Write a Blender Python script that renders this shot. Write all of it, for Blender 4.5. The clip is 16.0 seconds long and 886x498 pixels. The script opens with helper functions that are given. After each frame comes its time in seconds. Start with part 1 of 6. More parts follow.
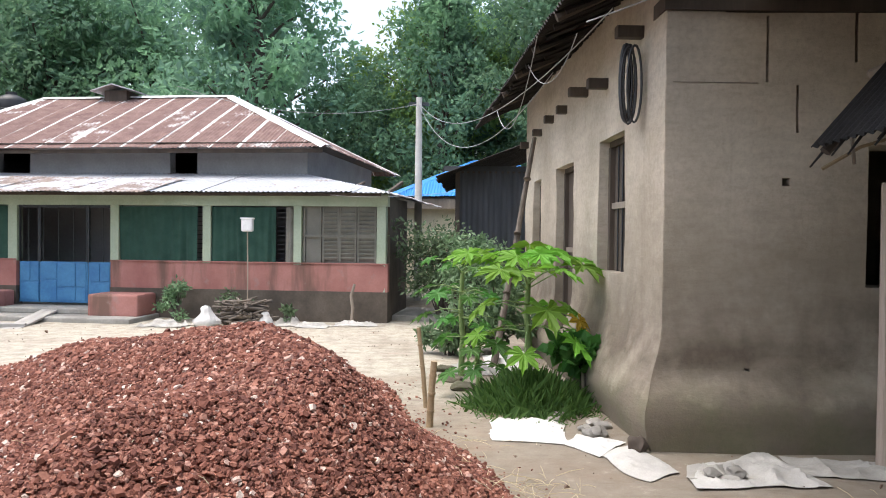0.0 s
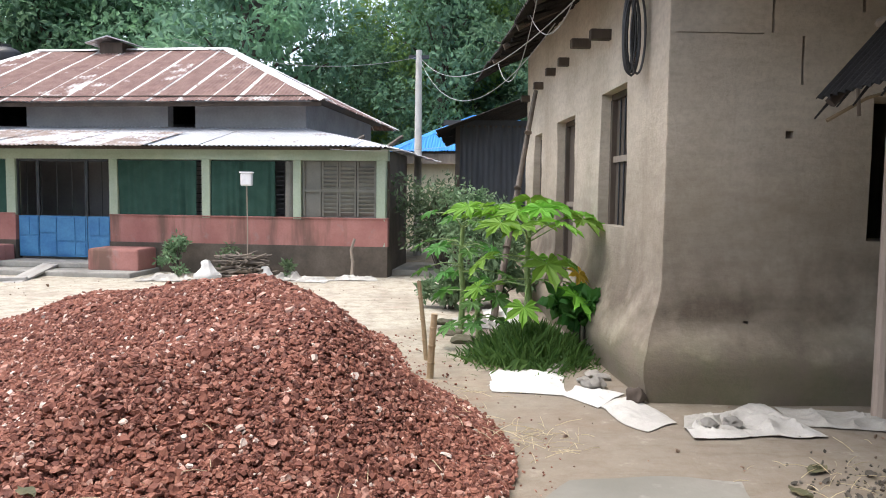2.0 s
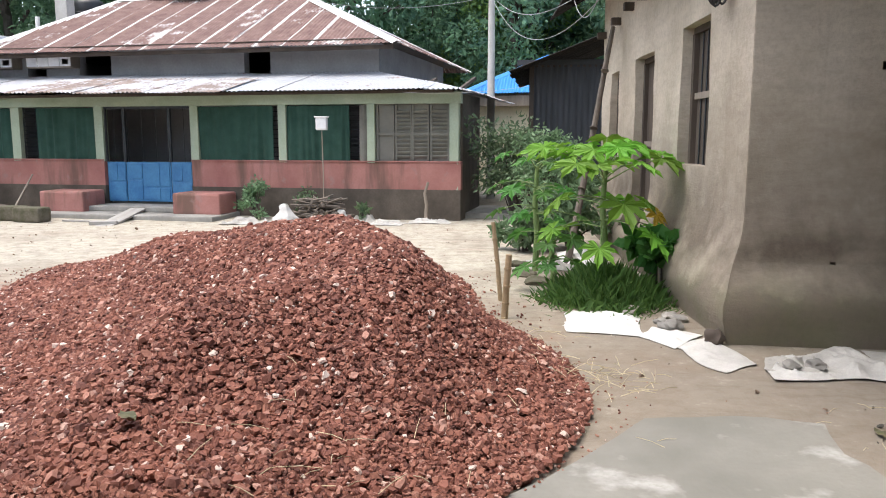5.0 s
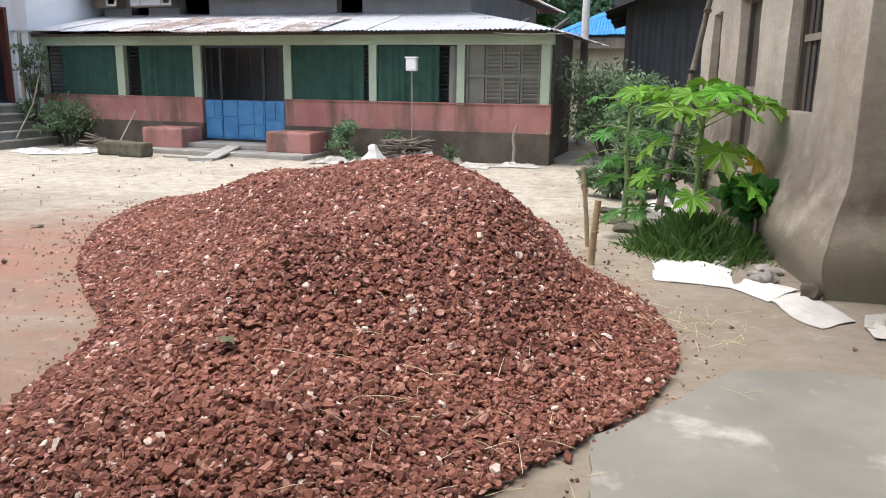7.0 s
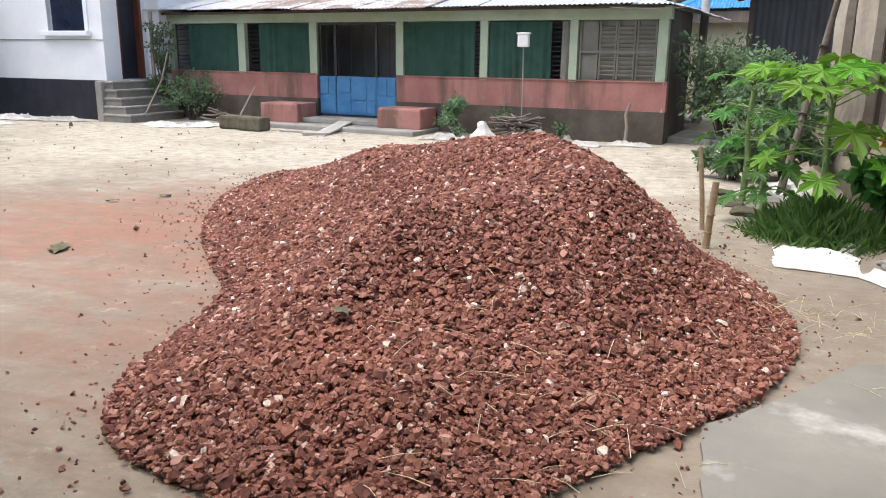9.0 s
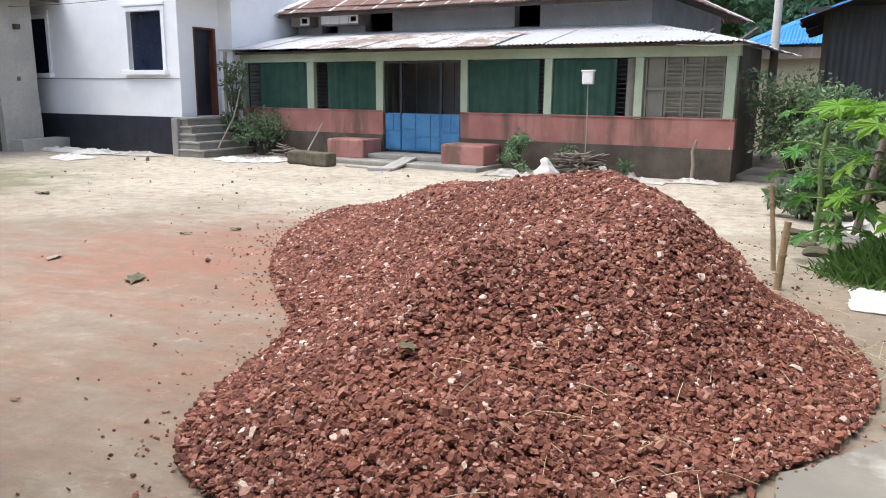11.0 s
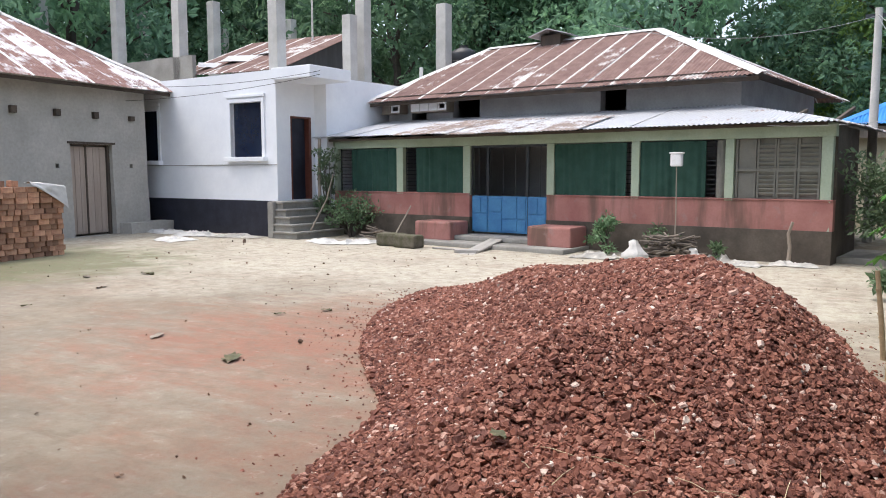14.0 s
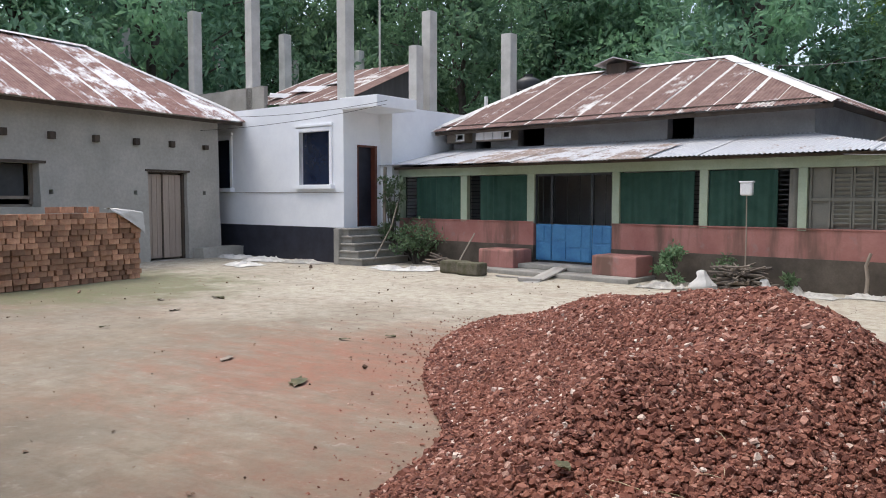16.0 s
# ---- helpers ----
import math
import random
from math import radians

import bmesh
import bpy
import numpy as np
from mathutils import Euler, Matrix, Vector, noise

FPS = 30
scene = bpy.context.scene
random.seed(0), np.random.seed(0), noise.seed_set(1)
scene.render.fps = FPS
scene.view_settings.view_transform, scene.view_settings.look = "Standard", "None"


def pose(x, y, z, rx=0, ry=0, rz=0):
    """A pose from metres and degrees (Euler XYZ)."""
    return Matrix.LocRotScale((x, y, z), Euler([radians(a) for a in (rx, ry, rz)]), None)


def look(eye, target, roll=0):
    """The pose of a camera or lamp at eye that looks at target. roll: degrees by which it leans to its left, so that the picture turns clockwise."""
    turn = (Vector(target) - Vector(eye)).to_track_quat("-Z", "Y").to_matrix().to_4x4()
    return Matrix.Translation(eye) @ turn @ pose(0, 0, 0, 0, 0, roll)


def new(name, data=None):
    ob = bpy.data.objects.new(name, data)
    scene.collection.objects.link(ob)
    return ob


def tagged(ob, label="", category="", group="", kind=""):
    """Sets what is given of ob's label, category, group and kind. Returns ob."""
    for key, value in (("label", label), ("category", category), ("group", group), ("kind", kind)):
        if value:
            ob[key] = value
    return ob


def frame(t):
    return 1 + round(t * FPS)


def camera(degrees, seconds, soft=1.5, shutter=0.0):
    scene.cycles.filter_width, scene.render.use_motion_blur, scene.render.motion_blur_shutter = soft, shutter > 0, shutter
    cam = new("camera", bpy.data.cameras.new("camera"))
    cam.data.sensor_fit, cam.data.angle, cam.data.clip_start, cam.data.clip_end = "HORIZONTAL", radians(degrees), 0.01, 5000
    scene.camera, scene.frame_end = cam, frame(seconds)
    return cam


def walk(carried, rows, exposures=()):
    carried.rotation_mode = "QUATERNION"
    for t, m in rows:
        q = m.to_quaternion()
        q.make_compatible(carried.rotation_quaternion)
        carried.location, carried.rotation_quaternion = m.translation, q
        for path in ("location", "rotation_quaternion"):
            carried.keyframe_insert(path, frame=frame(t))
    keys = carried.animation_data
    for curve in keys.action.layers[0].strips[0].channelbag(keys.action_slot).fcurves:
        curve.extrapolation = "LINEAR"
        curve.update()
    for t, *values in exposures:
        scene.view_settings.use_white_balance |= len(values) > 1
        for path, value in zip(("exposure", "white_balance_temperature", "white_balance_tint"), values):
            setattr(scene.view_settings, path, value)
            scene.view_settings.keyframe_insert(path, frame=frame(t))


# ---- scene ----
cam = camera(59.38, 16.0, soft=1.0)
PATH = [  # seconds, place, pitch, roll, yaw
    (0.0, 0.000, 0.000, 1.600, -0.97, -0.59, -0.00),
    (0.5, -0.002, 0.007, 1.596, -1.77, -0.56, -0.00),
    (1.0, -0.003, 0.008, 1.584, -2.48, -0.60, -0.01),
    (1.5, -0.006, 0.010, 1.578, -3.36, -0.65, -0.02),
    (2.0, -0.009, 0.008, 1.574, -4.20, -0.68, -0.04),
    (2.5, -0.010, 0.007, 1.567, -5.09, -0.68, 0.20),
    (3.0, -0.007, 0.007, 1.562, -5.76, -0.59, 0.90),
    (3.5, -0.012, 0.005, 1.557, -6.51, -0.56, 1.59),
    (6.0, -0.033, -0.021, 1.532, -9.97, -0.22, 8.31),
    (6.5, -0.039, -0.026, 1.527, -11.23, -0.69, 9.84),
    (7.0, -0.047, -0.024, 1.521, -12.39, -0.69, 11.67),
    (7.5, -0.054, -0.032, 1.519, -13.08, -0.70, 13.78),
    (8.0, -0.058, -0.032, 1.519, -13.54, -0.43, 15.91),
    (8.5, -0.069, -0.028, 1.515, -13.99, -0.46, 17.72),
    (9.0, -0.078, -0.039, 1.523, -14.15, -0.58, 19.50),
    (11.5, -0.099, -0.071, 1.548, -10.59, -0.21, 25.04),
    (12.0, -0.099, -0.078, 1.559, -9.54, 0.04, 26.15),
    (12.5, -0.103, -0.081, 1.561, -8.72, 0.20, 27.07),
    (13.0, -0.108, -0.083, 1.565, -7.92, 0.39, 28.24),
    (13.5, -0.113, -0.096, 1.571, -6.66, 0.31, 29.38),
    (14.0, -0.116, -0.107, 1.571, -5.74, 0.12, 30.21),
    (14.5, -0.112, -0.121, 1.571, -5.29, 0.00, 31.39),
    (15.0, -0.111, -0.131, 1.574, -4.89, -0.18, 32.46),
    (15.5, -0.114, -0.135, 1.576, -4.21, -0.21, 34.00),
    (16.0, -0.109, -0.146, 1.580, -3.72, -0.11, 34.86),
]
walk(cam, [(t, pose(x, y, z, 90 + p, r, w)) for t, x, y, z, p, r, w in PATH],
     exposures=[(0, 0.68), (3.5, 0.69), (7, 0.56), (9, 0.58), (12.5, 0.5), (14, 0.42), (15.4, 0.28), (16, 0.1)])

# ---- world, sun ----
world = bpy.data.worlds.new("overcast_sky")
scene.world = world
world.use_nodes = True
wn = world.node_tree
sky = wn.nodes.new("ShaderNodeTexSky")
sky.sky_type, sky.sun_disc = "NISHITA", False
sky.sun_elevation, sky.sun_rotation = radians(71), radians(-111)
sky.air_density, sky.dust_density, sky.ozone_density = 1.0, 4.0, 1.0
grey = wn.nodes.new("ShaderNodeHueSaturation")
grey.inputs["Saturation"].default_value = 0.75
wn.links.new(sky.outputs[0], grey.inputs["Color"])
wn.links.new(grey.outputs[0], wn.nodes["Background"].inputs[0])
wn.nodes["Background"].inputs[1].default_value = 0.27
lamp = bpy.data.lights.new("sun", "SUN")
lamp.energy, lamp.angle, lamp.color = 1.3, radians(60), (1.0, 0.985, 0.965)
sun = new("sun", lamp)
sun.matrix_world = look((-4.2, -1.6, 13), (0, 0, 0))


# ---- helpers ----
def part(name, bm, material, parent=None, label="", smooth=False, crease=42):
    me = bpy.data.meshes.new(name)
    bm.to_mesh(me)
    bm.free()
    me.materials.append(material)
    if smooth:
        me.shade_smooth()
        me.set_sharp_from_angle(angle=radians(crease))
    ob = new(name, me)
    ob.parent = parent
    if label:
        ob["label"] = label
    return ob


def share(name, me, parent, m):
    ob = new(name, me)
    ob.parent = parent
    ob.matrix_basis = m
    return ob


def root(name, x, y, z=0.0, turn=0.0):
    ob = new(name)
    ob.empty_display_size = 0.2
    ob.matrix_basis = pose(x, y, z, 0, 0, turn)
    return ob


def box(bm, x0, x1, y0, y1, z0, z1, bevel=0.0, m=None):
    mm = Matrix.LocRotScale(((x0 + x1) / 2, (y0 + y1) / 2, (z0 + z1) / 2), None, (abs(x1 - x0), abs(y1 - y0), abs(z1 - z0)))
    if m is not None:
        mm = m @ mm
    made = bmesh.ops.create_cube(bm, size=1, matrix=mm)["verts"]
    if bevel:
        edges = list({e for v in made for e in v.link_edges})
        bmesh.ops.bevel(bm, geom=edges, offset=bevel, segments=2, affect="EDGES", profile=0.6)


def boxed(*a, **k):
    bm = bmesh.new()
    box(bm, *a, **k)
    return bm


def tube(bm, pts, r0, r1=None, n=8, wob=0.0, cap=True):
    r1 = r0 if r1 is None else r1
    pts = [Vector(p) for p in pts]
    rings = []
    for i, p in enumerate(pts):
        d = (pts[min(i + 1, len(pts) - 1)] - pts[max(i - 1, 0)]).normalized()
        a = d.orthogonal().normalized() if i == 0 else (a - d * a.dot(d)).normalized()
        b = d.cross(a)
        r = r0 + (r1 - r0) * i / max(1, len(pts) - 1)
        rings.append([bm.verts.new(p + (a * math.cos(k * math.tau / n) + b * math.sin(k * math.tau / n)) * r * (1 + random.uniform(-wob, wob))) for k in range(n)])
    for s, t in zip(rings, rings[1:]):
        for k in range(n):
            bm.faces.new((s[k], s[(k + 1) % n], t[(k + 1) % n], t[k]))
    if cap and n > 2:
        bm.faces.new(rings[0][::-1])
        bm.faces.new(rings[-1])


def tubed(*a, **k):
    bm = bmesh.new()
    tube(bm, *a, **k)
    return bm


def slices(a, b, cuts, step):
    stops = sorted({a, b, *[c for c in cuts if a < c < b]})
    out = []
    for s, t in zip(stops, stops[1:]):
        n = max(1, round((t - s) / step))
        out += [s + (t - s) * k / n for k in range(n)]
    return out + [b]


def wall(u0, u1, z0, z1, holes=(), th=0.3, step=0.5, warp=None):
    """A wall along x, its face at y = 0, th deep, with openings (u0, u1, z0, z1) cut through."""
    us = slices(u0, u1, [v for h in holes for v in h[:2]], step)
    zs = slices(z0, z1, [v for h in holes for v in h[2:]], step)
    bm = bmesh.new()
    grid = {}

    def vert(i, k, side):
        if (i, k, side) not in grid:
            co = Vector((us[i], th if side else 0.0, zs[k]))
            if warp and not side:
                co = co + Vector(warp(*co))
            grid[i, k, side] = bm.verts.new(co)
        return grid[i, k, side]

    nu, nz = len(us) - 1, len(zs) - 1
    full = {}
    for i in range(nu):
        for k in range(nz):
            u, z = (us[i] + us[i + 1]) / 2, (zs[k] + zs[k + 1]) / 2
            full[i, k] = not any(h[0] < u < h[1] and h[2] < z < h[3] for h in holes)
    for (i, k), f in full.items():
        if not f:
            continue
        a = [(i, k), (i + 1, k), (i + 1, k + 1), (i, k + 1)]
        bm.faces.new([vert(*p, 0) for p in a])
        bm.faces.new([vert(*p, 1) for p in a[::-1]])
        for p, q, di, dk in ((a[0], a[1], 0, -1), (a[1], a[2], 1, 0), (a[2], a[3], 0, 1), (a[3], a[0], -1, 0)):
            if not full.get((i + di, k + dk), False):
                bm.faces.new([vert(*q, 0), vert(*p, 0), vert(*p, 1), vert(*q, 1)])
    return bm


def corrugated(p0, p1, a, b, rise, w=0.82, pitch=0.09, amp=0.012, rows=5, lift=0.0):
    """Sheets of a roof slope: the eave runs from p0 to p1; the ridge spans a..b of it and lies at the eave plus rise."""
    p0, p1, rise = Vector(p0), Vector(p1), Vector(rise)
    e = (p1 - p0)
    length = e.length
    e.normalize()
    nrm = e.cross(rise).normalized()
    run = rise.length
    out = []
    n = max(1, math.ceil(length / w - 0.05))
    for k in range(n):
        u0, u1 = k * length / n, (k + 1) * length / n + (0.05 if k < n - 1 else 0)
        cols = max(2, round((u1 - u0) / pitch * 6))
        bm = bmesh.new()
        uv = bm.loops.layers.uv.new("UVMap")
        drop, tilt = random.uniform(-0.03, 0.02), random.uniform(-0.008, 0.008)
        cell = []
        for i in range(cols + 1):
            u = u0 + (u1 - u0) * i / cols
            s = 1.0
            if a > 0.01:
                s = min(s, u / a)
            if length - b > 0.01:
                s = min(s, (length - u) / (length - b))
            s = max(s, 0.004)
            col = []
            for r in range(rows + 1):
                f = r / rows * s
                sag = 0.015 * noise.noise((p0 + e * u + rise * f) * 0.9) + lift + (0.006 if k % 2 else 0.0) + tilt * (1 - f)
                ff = f if r else drop / run
                col.append((bm.verts.new(p0 + e * u + rise * ff + nrm * (amp * math.sin(u * math.tau / pitch) + sag)), ((u - u0) / (u1 - u0), f * run)))
            cell.append(col)
        for c, d in zip(cell, cell[1:]):
            for r in range(rows):
                quad = (c[r], d[r], d[r + 1], c[r + 1])
                face = bm.faces.new([q[0] for q in quad])
                face.smooth = True
                for loop, q in zip(face.loops, quad):
                    loop[uv].uv = q[1]
        out.append(bm)
    return out


def hip_roof(parent, material, cap_material, x0, x1, y0, y1, ze, rx0, rx1, zr, w=0.82, name="roof"):
    yr = (y0 + y1) / 2
    hold = part(name, boxed(rx0, rx1, yr - 0.05, yr + 0.05, zr - 0.12, zr - 0.03), cap_material, parent)
    slopes = (((x0, y0, ze), (x1, y0, ze), rx0 - x0, rx1 - x0, (0, yr - y0, zr - ze)),
              ((x1, y1, ze), (x0, y1, ze), x1 - rx1, x1 - rx0, (0, yr - y1, zr - ze)),
              ((x1, y0, ze), (x1, y1, ze), yr - y0, yr - y0, (rx1 - x1, 0, zr - ze)),
              ((x0, y1, ze), (x0, y0, ze), y1 - yr, y1 - yr, (rx0 - x0, 0, zr - ze)))
    for p0, p1, a, b, rise in slopes:
        for bm in corrugated(p0, p1, a, b, rise, w):
            part("roof_sheet", bm, material, hold)
    for p, q in (((rx0, yr, zr), (rx1, yr, zr)), ((rx1, yr, zr), (x1, y0, ze)), ((rx1, yr, zr), (x1, y1, ze)), ((rx0, yr, zr), (x0, y0, ze)), ((rx0, yr, zr), (x0, y1, ze))):
        p, q = Vector(p) + Vector((0, 0, 0.012)), Vector(q) + Vector((0, 0, 0.012))
        bm = bmesh.new()
        d = (q - p).normalized()
        side = d.cross(Vector((0, 0, 1))).normalized()
        rows = []
        for i in range(9):
            c = p.lerp(q, i / 8)
            rows.append([bm.verts.new(c + side * s * 0.16 + Vector((0, 0, h + 0.008 * random.uniform(-1, 1)))) for s, h in ((-1, -0.04), (-0.35, 0.025), (0.35, 0.025), (1, -0.04))])
        for r, t in zip(rows, rows[1:]):
            for k in range(3):
                bm.faces.new((r[k], t[k], t[k + 1], r[k + 1]))
        bmesh.ops.recalc_face_normals(bm, faces=bm.faces)
        part("ridge_cap", bm, cap_material, hold, "pale zinc ridge capping")
    # board under the eaves
    part("eave_board", boxed(x0 + 0.15, x1 - 0.15, y0 + 0.12, y0 + 0.16, ze - 0.1, ze - 0.02), WOOD_DARK, hold)
    return hold


def mesh_from(name, verts, faces, material, parent=None):
    me = bpy.data.meshes.new(name)
    me.from_pydata(verts.tolist() if hasattr(verts, "tolist") else verts, [], faces.tolist() if hasattr(faces, "tolist") else faces)
    me.materials.append(material)
    ob = new(name, me)
    ob.parent = parent
    return ob


# ---- materials ----
class Nodes:
    def __init__(self, name):
        self.mat = bpy.data.materials.new(name)
        self.mat.use_nodes = True
        self.t = self.mat.node_tree
        self.p = self.t.nodes["Principled BSDF"]
        self.co = self.t.nodes.new("ShaderNodeTexCoord").outputs["Object"]

    def link(self, a, b):
        self.t.links.new(a, b)

    def node(self, kind, **inputs):
        n = self.t.nodes.new(kind)
        for key, v in inputs.items():
            s = n.inputs[key.replace("_", " ")] if isinstance(key, str) else n.inputs[key]
            if hasattr(v, "is_linked"):
                self.link(v, s)
            else:
                s.default_value = v
        return n

    def scaled(self, sx, sy, sz, co=None):
        m = self.node("ShaderNodeMapping")
        self.link(co or self.co, m.inputs["Vector"])
        m.inputs["Scale"].default_value = (sx, sy, sz)
        return m.outputs[0]

    def noise(self, scale, detail=4, co=None, rough=0.6):
        n = self.node("ShaderNodeTexNoise", Scale=scale, Detail=detail, Roughness=rough)
        self.link(co or self.co, n.inputs["Vector"])
        return n.outputs[0]

    def ramp(self, f, lo, hi, a=0.0, b=1.0):
        n = self.node("ShaderNodeMapRange")
        n.clamp = True
        self.link(f, n.inputs[0])
        for i, v in enumerate((lo, hi, a, b)):
            n.inputs[i + 1].default_value = v
        return n.outputs[0]

    def math(self, op, a, b=0.0):
        n = self.t.nodes.new("ShaderNodeMath")
        n.operation = op
        for s, v in zip(n.inputs, (a, b)):
            if hasattr(v, "is_linked"):
                self.link(v, s)
            else:
                s.default_value = v
        return n.outputs[0]

    def mix(self, f, a, b, kind="MIX"):
        n = self.t.nodes.new("ShaderNodeMix")
        n.data_type, n.blend_type = "RGBA", kind
        for s, v in ((n.inputs[0], f), (n.inputs[6], a), (n.inputs[7], b)):
            if hasattr(v, "is_linked"):
                self.link(v, s)
            elif isinstance(v, (int, float)):
                s.default_value = v
            else:
                s.default_value = (*v, 1)
        return n.outputs[2]

    def bump(self, h, strength=0.4, dist=0.01):
        n = self.node("ShaderNodeBump", Strength=strength, Distance=dist)
        self.link(h, n.inputs["Height"])
        self.link(n.outputs[0], self.p.inputs["Normal"])

    def done(self, colour, rough=0.8, metal=0.0):
        if hasattr(colour, "is_linked"):
            self.link(colour, self.p.inputs["Base Color"])
        else:
            self.p.inputs["Base Color"].default_value = (*colour, 1)
        if hasattr(rough, "is_linked"):
            self.link(rough, self.p.inputs["Roughness"])
        else:
            self.p.inputs["Roughness"].default_value = rough
        self.p.inputs["Metallic"].default_value = metal
        return self.mat


def plain(name, a, b, scale=3.0, fine=40.0, rough=0.8, bump=0.3, dist=0.006, metal=0.0, rand=0.0, island=0.0, stretch=(1, 1, 1), grain=0.35):
    """A surface that drifts between two colours, with finer grain, dirt and relief."""
    n = Nodes(name)
    co = n.scaled(*stretch)
    c = n.mix(n.ramp(n.noise(scale, 5, co), 0.35, 0.65), a, b)
    g = n.noise(fine, 4, co)
    c = n.mix(n.ramp(g, 0.3, 0.75, 0.0, grain), c, [v * 0.55 for v in a])
    for amount, source in ((rand, ("ShaderNodeObjectInfo", "Random")), (island, ("ShaderNodeNewGeometry", "Random Per Island"))):
        if amount:
            r = n.t.nodes.new(source[0]).outputs[source[1]]
            hs = n.node("ShaderNodeHueSaturation", Color=c, Value=n.ramp(r, 0, 1, 1 - amount, 1 + amount))
            c = hs.outputs[0]
    n.bump(g, bump, dist)
    return n.done(c, rough, metal)


def rusty(name, rust_a, rust_b, zinc, amount, edge=0.06):
    """Corrugated tin: zinc going to rust in streaks down the slope, with bare zinc along the laps."""
    n = Nodes(name)
    uv = n.t.nodes.new("ShaderNodeUVMap").outputs[0]
    sep = n.node("ShaderNodeSeparateXYZ", Vector=uv)
    streak = n.noise(1.0, 5, n.scaled(3.2, 3.2, 0.7))
    patch = n.noise(0.7, 3)
    rnd = n.t.nodes.new("ShaderNodeObjectInfo").outputs["Random"]
    f = n.math("ADD", n.math("ADD", n.math("MULTIPLY", streak, 0.6), n.math("MULTIPLY", patch, 0.5)), n.math("MULTIPLY", rnd, 0.14))
    f = n.ramp(f, 0.72 - amount, 0.82 - amount)
    fine = n.noise(30, 3)
    rust = n.mix(n.ramp(n.noise(4, 4), 0.35, 0.65), rust_a, rust_b)
    rust = n.mix(n.ramp(fine, 0.35, 0.7, 0, 0.5), rust, [v * 0.6 for v in rust_a])
    lap = n.math("ADD", sep.outputs[0], n.math("MULTIPLY", n.noise(2.5, 3), 0.08))
    bare = n.ramp(lap, edge + 0.02, edge + 0.05, 1.0, 0.0)
    wear = n.ramp(n.noise(1.6, 4, n.scaled(2, 2, 0.8)), 0.3, 0.42)
    f = n.math("MULTIPLY", f, n.math("SUBTRACT", 1.0, n.math("MULTIPLY", bare, wear)))
    c = n.mix(f, n.mix(n.ramp(fine, 0.3, 0.7), zinc, [v * 0.8 for v in zinc]), rust)
    n.bump(fine, 0.2, 0.003)
    n.p.inputs["Specular IOR Level"].default_value = 0.3
    return n.done(c, n.ramp(f, 0, 1, 0.45, 0.85), 0.0)


def leafy(name, a, b, through_light=0.35, shine=0.62, clump=0.0):
    n = Nodes(name)
    r = n.t.nodes.new("ShaderNodeNewGeometry").outputs["Random Per Island"]
    o = n.t.nodes.new("ShaderNodeObjectInfo").outputs["Random"]
    c = n.mix(r, a, b)
    mass = n.ramp(n.noise(0.55, 4), 0.38, 0.64, 0, clump)
    c = n.mix(mass, c, [v * 1.7 for v in b[:2]] + [b[2] * 1.3])
    c = n.node("ShaderNodeHueSaturation", Color=c, Value=n.ramp(o, 0, 1, 0.75, 1.3), Hue=n.ramp(o, 0, 1, 0.485, 0.515)).outputs[0]
    n.done(c, shine)
    tr = n.node("ShaderNodeBsdfTranslucent", Color=c)
    mx = n.node("ShaderNodeMixShader", Fac=through_light)
    n.link(n.p.outputs[0], mx.inputs[1])
    n.link(tr.outputs[0], mx.inputs[2])
    n.link(mx.outputs[0], n.t.nodes["Material Output"].inputs[0])
    return n.mat


WOOD_DARK = plain("dark_wood", (0.06, 0.045, 0.035), (0.11, 0.085, 0.065), 4, 60, 0.85, stretch=(1, 1, 0.15))
WOOD_GREY = plain("weathered_wood", (0.22, 0.18, 0.14), (0.32, 0.27, 0.22), 5, 50, 0.85, stretch=(1, 1, 0.2), rand=0.2)
PLANK = plain("silvered_plank", (0.3, 0.285, 0.26), (0.42, 0.4, 0.37), 4, 50, 0.85, stretch=(0.2, 2, 2))
WOOD_DOOR = plain("pale_door_wood", (0.36, 0.29, 0.24), (0.46, 0.38, 0.32), 3, 50, 0.75, stretch=(2, 2, 0.2))
BAMBOO = plain("dry_bamboo", (0.28, 0.2, 0.11), (0.4, 0.3, 0.18), 6, 40, 0.7, rand=0.15)
MUD_GREY = plain("grey_mud_plaster", (0.4, 0.385, 0.345), (0.5, 0.48, 0.435), 1.2, 14, 0.95, 0.5, 0.012)
CEMENT = plain("stained_cement", (0.23, 0.22, 0.20), (0.33, 0.32, 0.29), 2, 30, 0.9, 0.4)
# damp of the plinth; its dark also serves as shade on the end wall
CEMENT_DAMP_SHADE = plain("damp_and_shade_cement", (0.068, 0.055, 0.042), (0.125, 0.103, 0.08), 2.2, 30, 0.9, 0.4)
COLUMN = plain("raw_concrete", (0.46, 0.45, 0.42), (0.58, 0.57, 0.54), 2.5, 40, 0.9, 0.4)
PLASTER_GREY = plain("blue_grey_plaster", (0.28, 0.28, 0.285), (0.36, 0.36, 0.365), 1.5, 20, 0.9, 0.2)
POST_GREEN = plain("pale_green_paint", (0.32, 0.39, 0.28), (0.42, 0.49, 0.37), 2, 30, 0.7, 0.2)
WHITE_WALL = plain("white_paint", (0.76, 0.78, 0.82), (0.83, 0.85, 0.88), 1.2, 12, 0.8, 0.05, grain=0.07)
BLACK_BAND = plain("black_bitumen_paint", (0.012, 0.014, 0.025), (0.025, 0.028, 0.045), 3, 20, 0.55, 0.2)
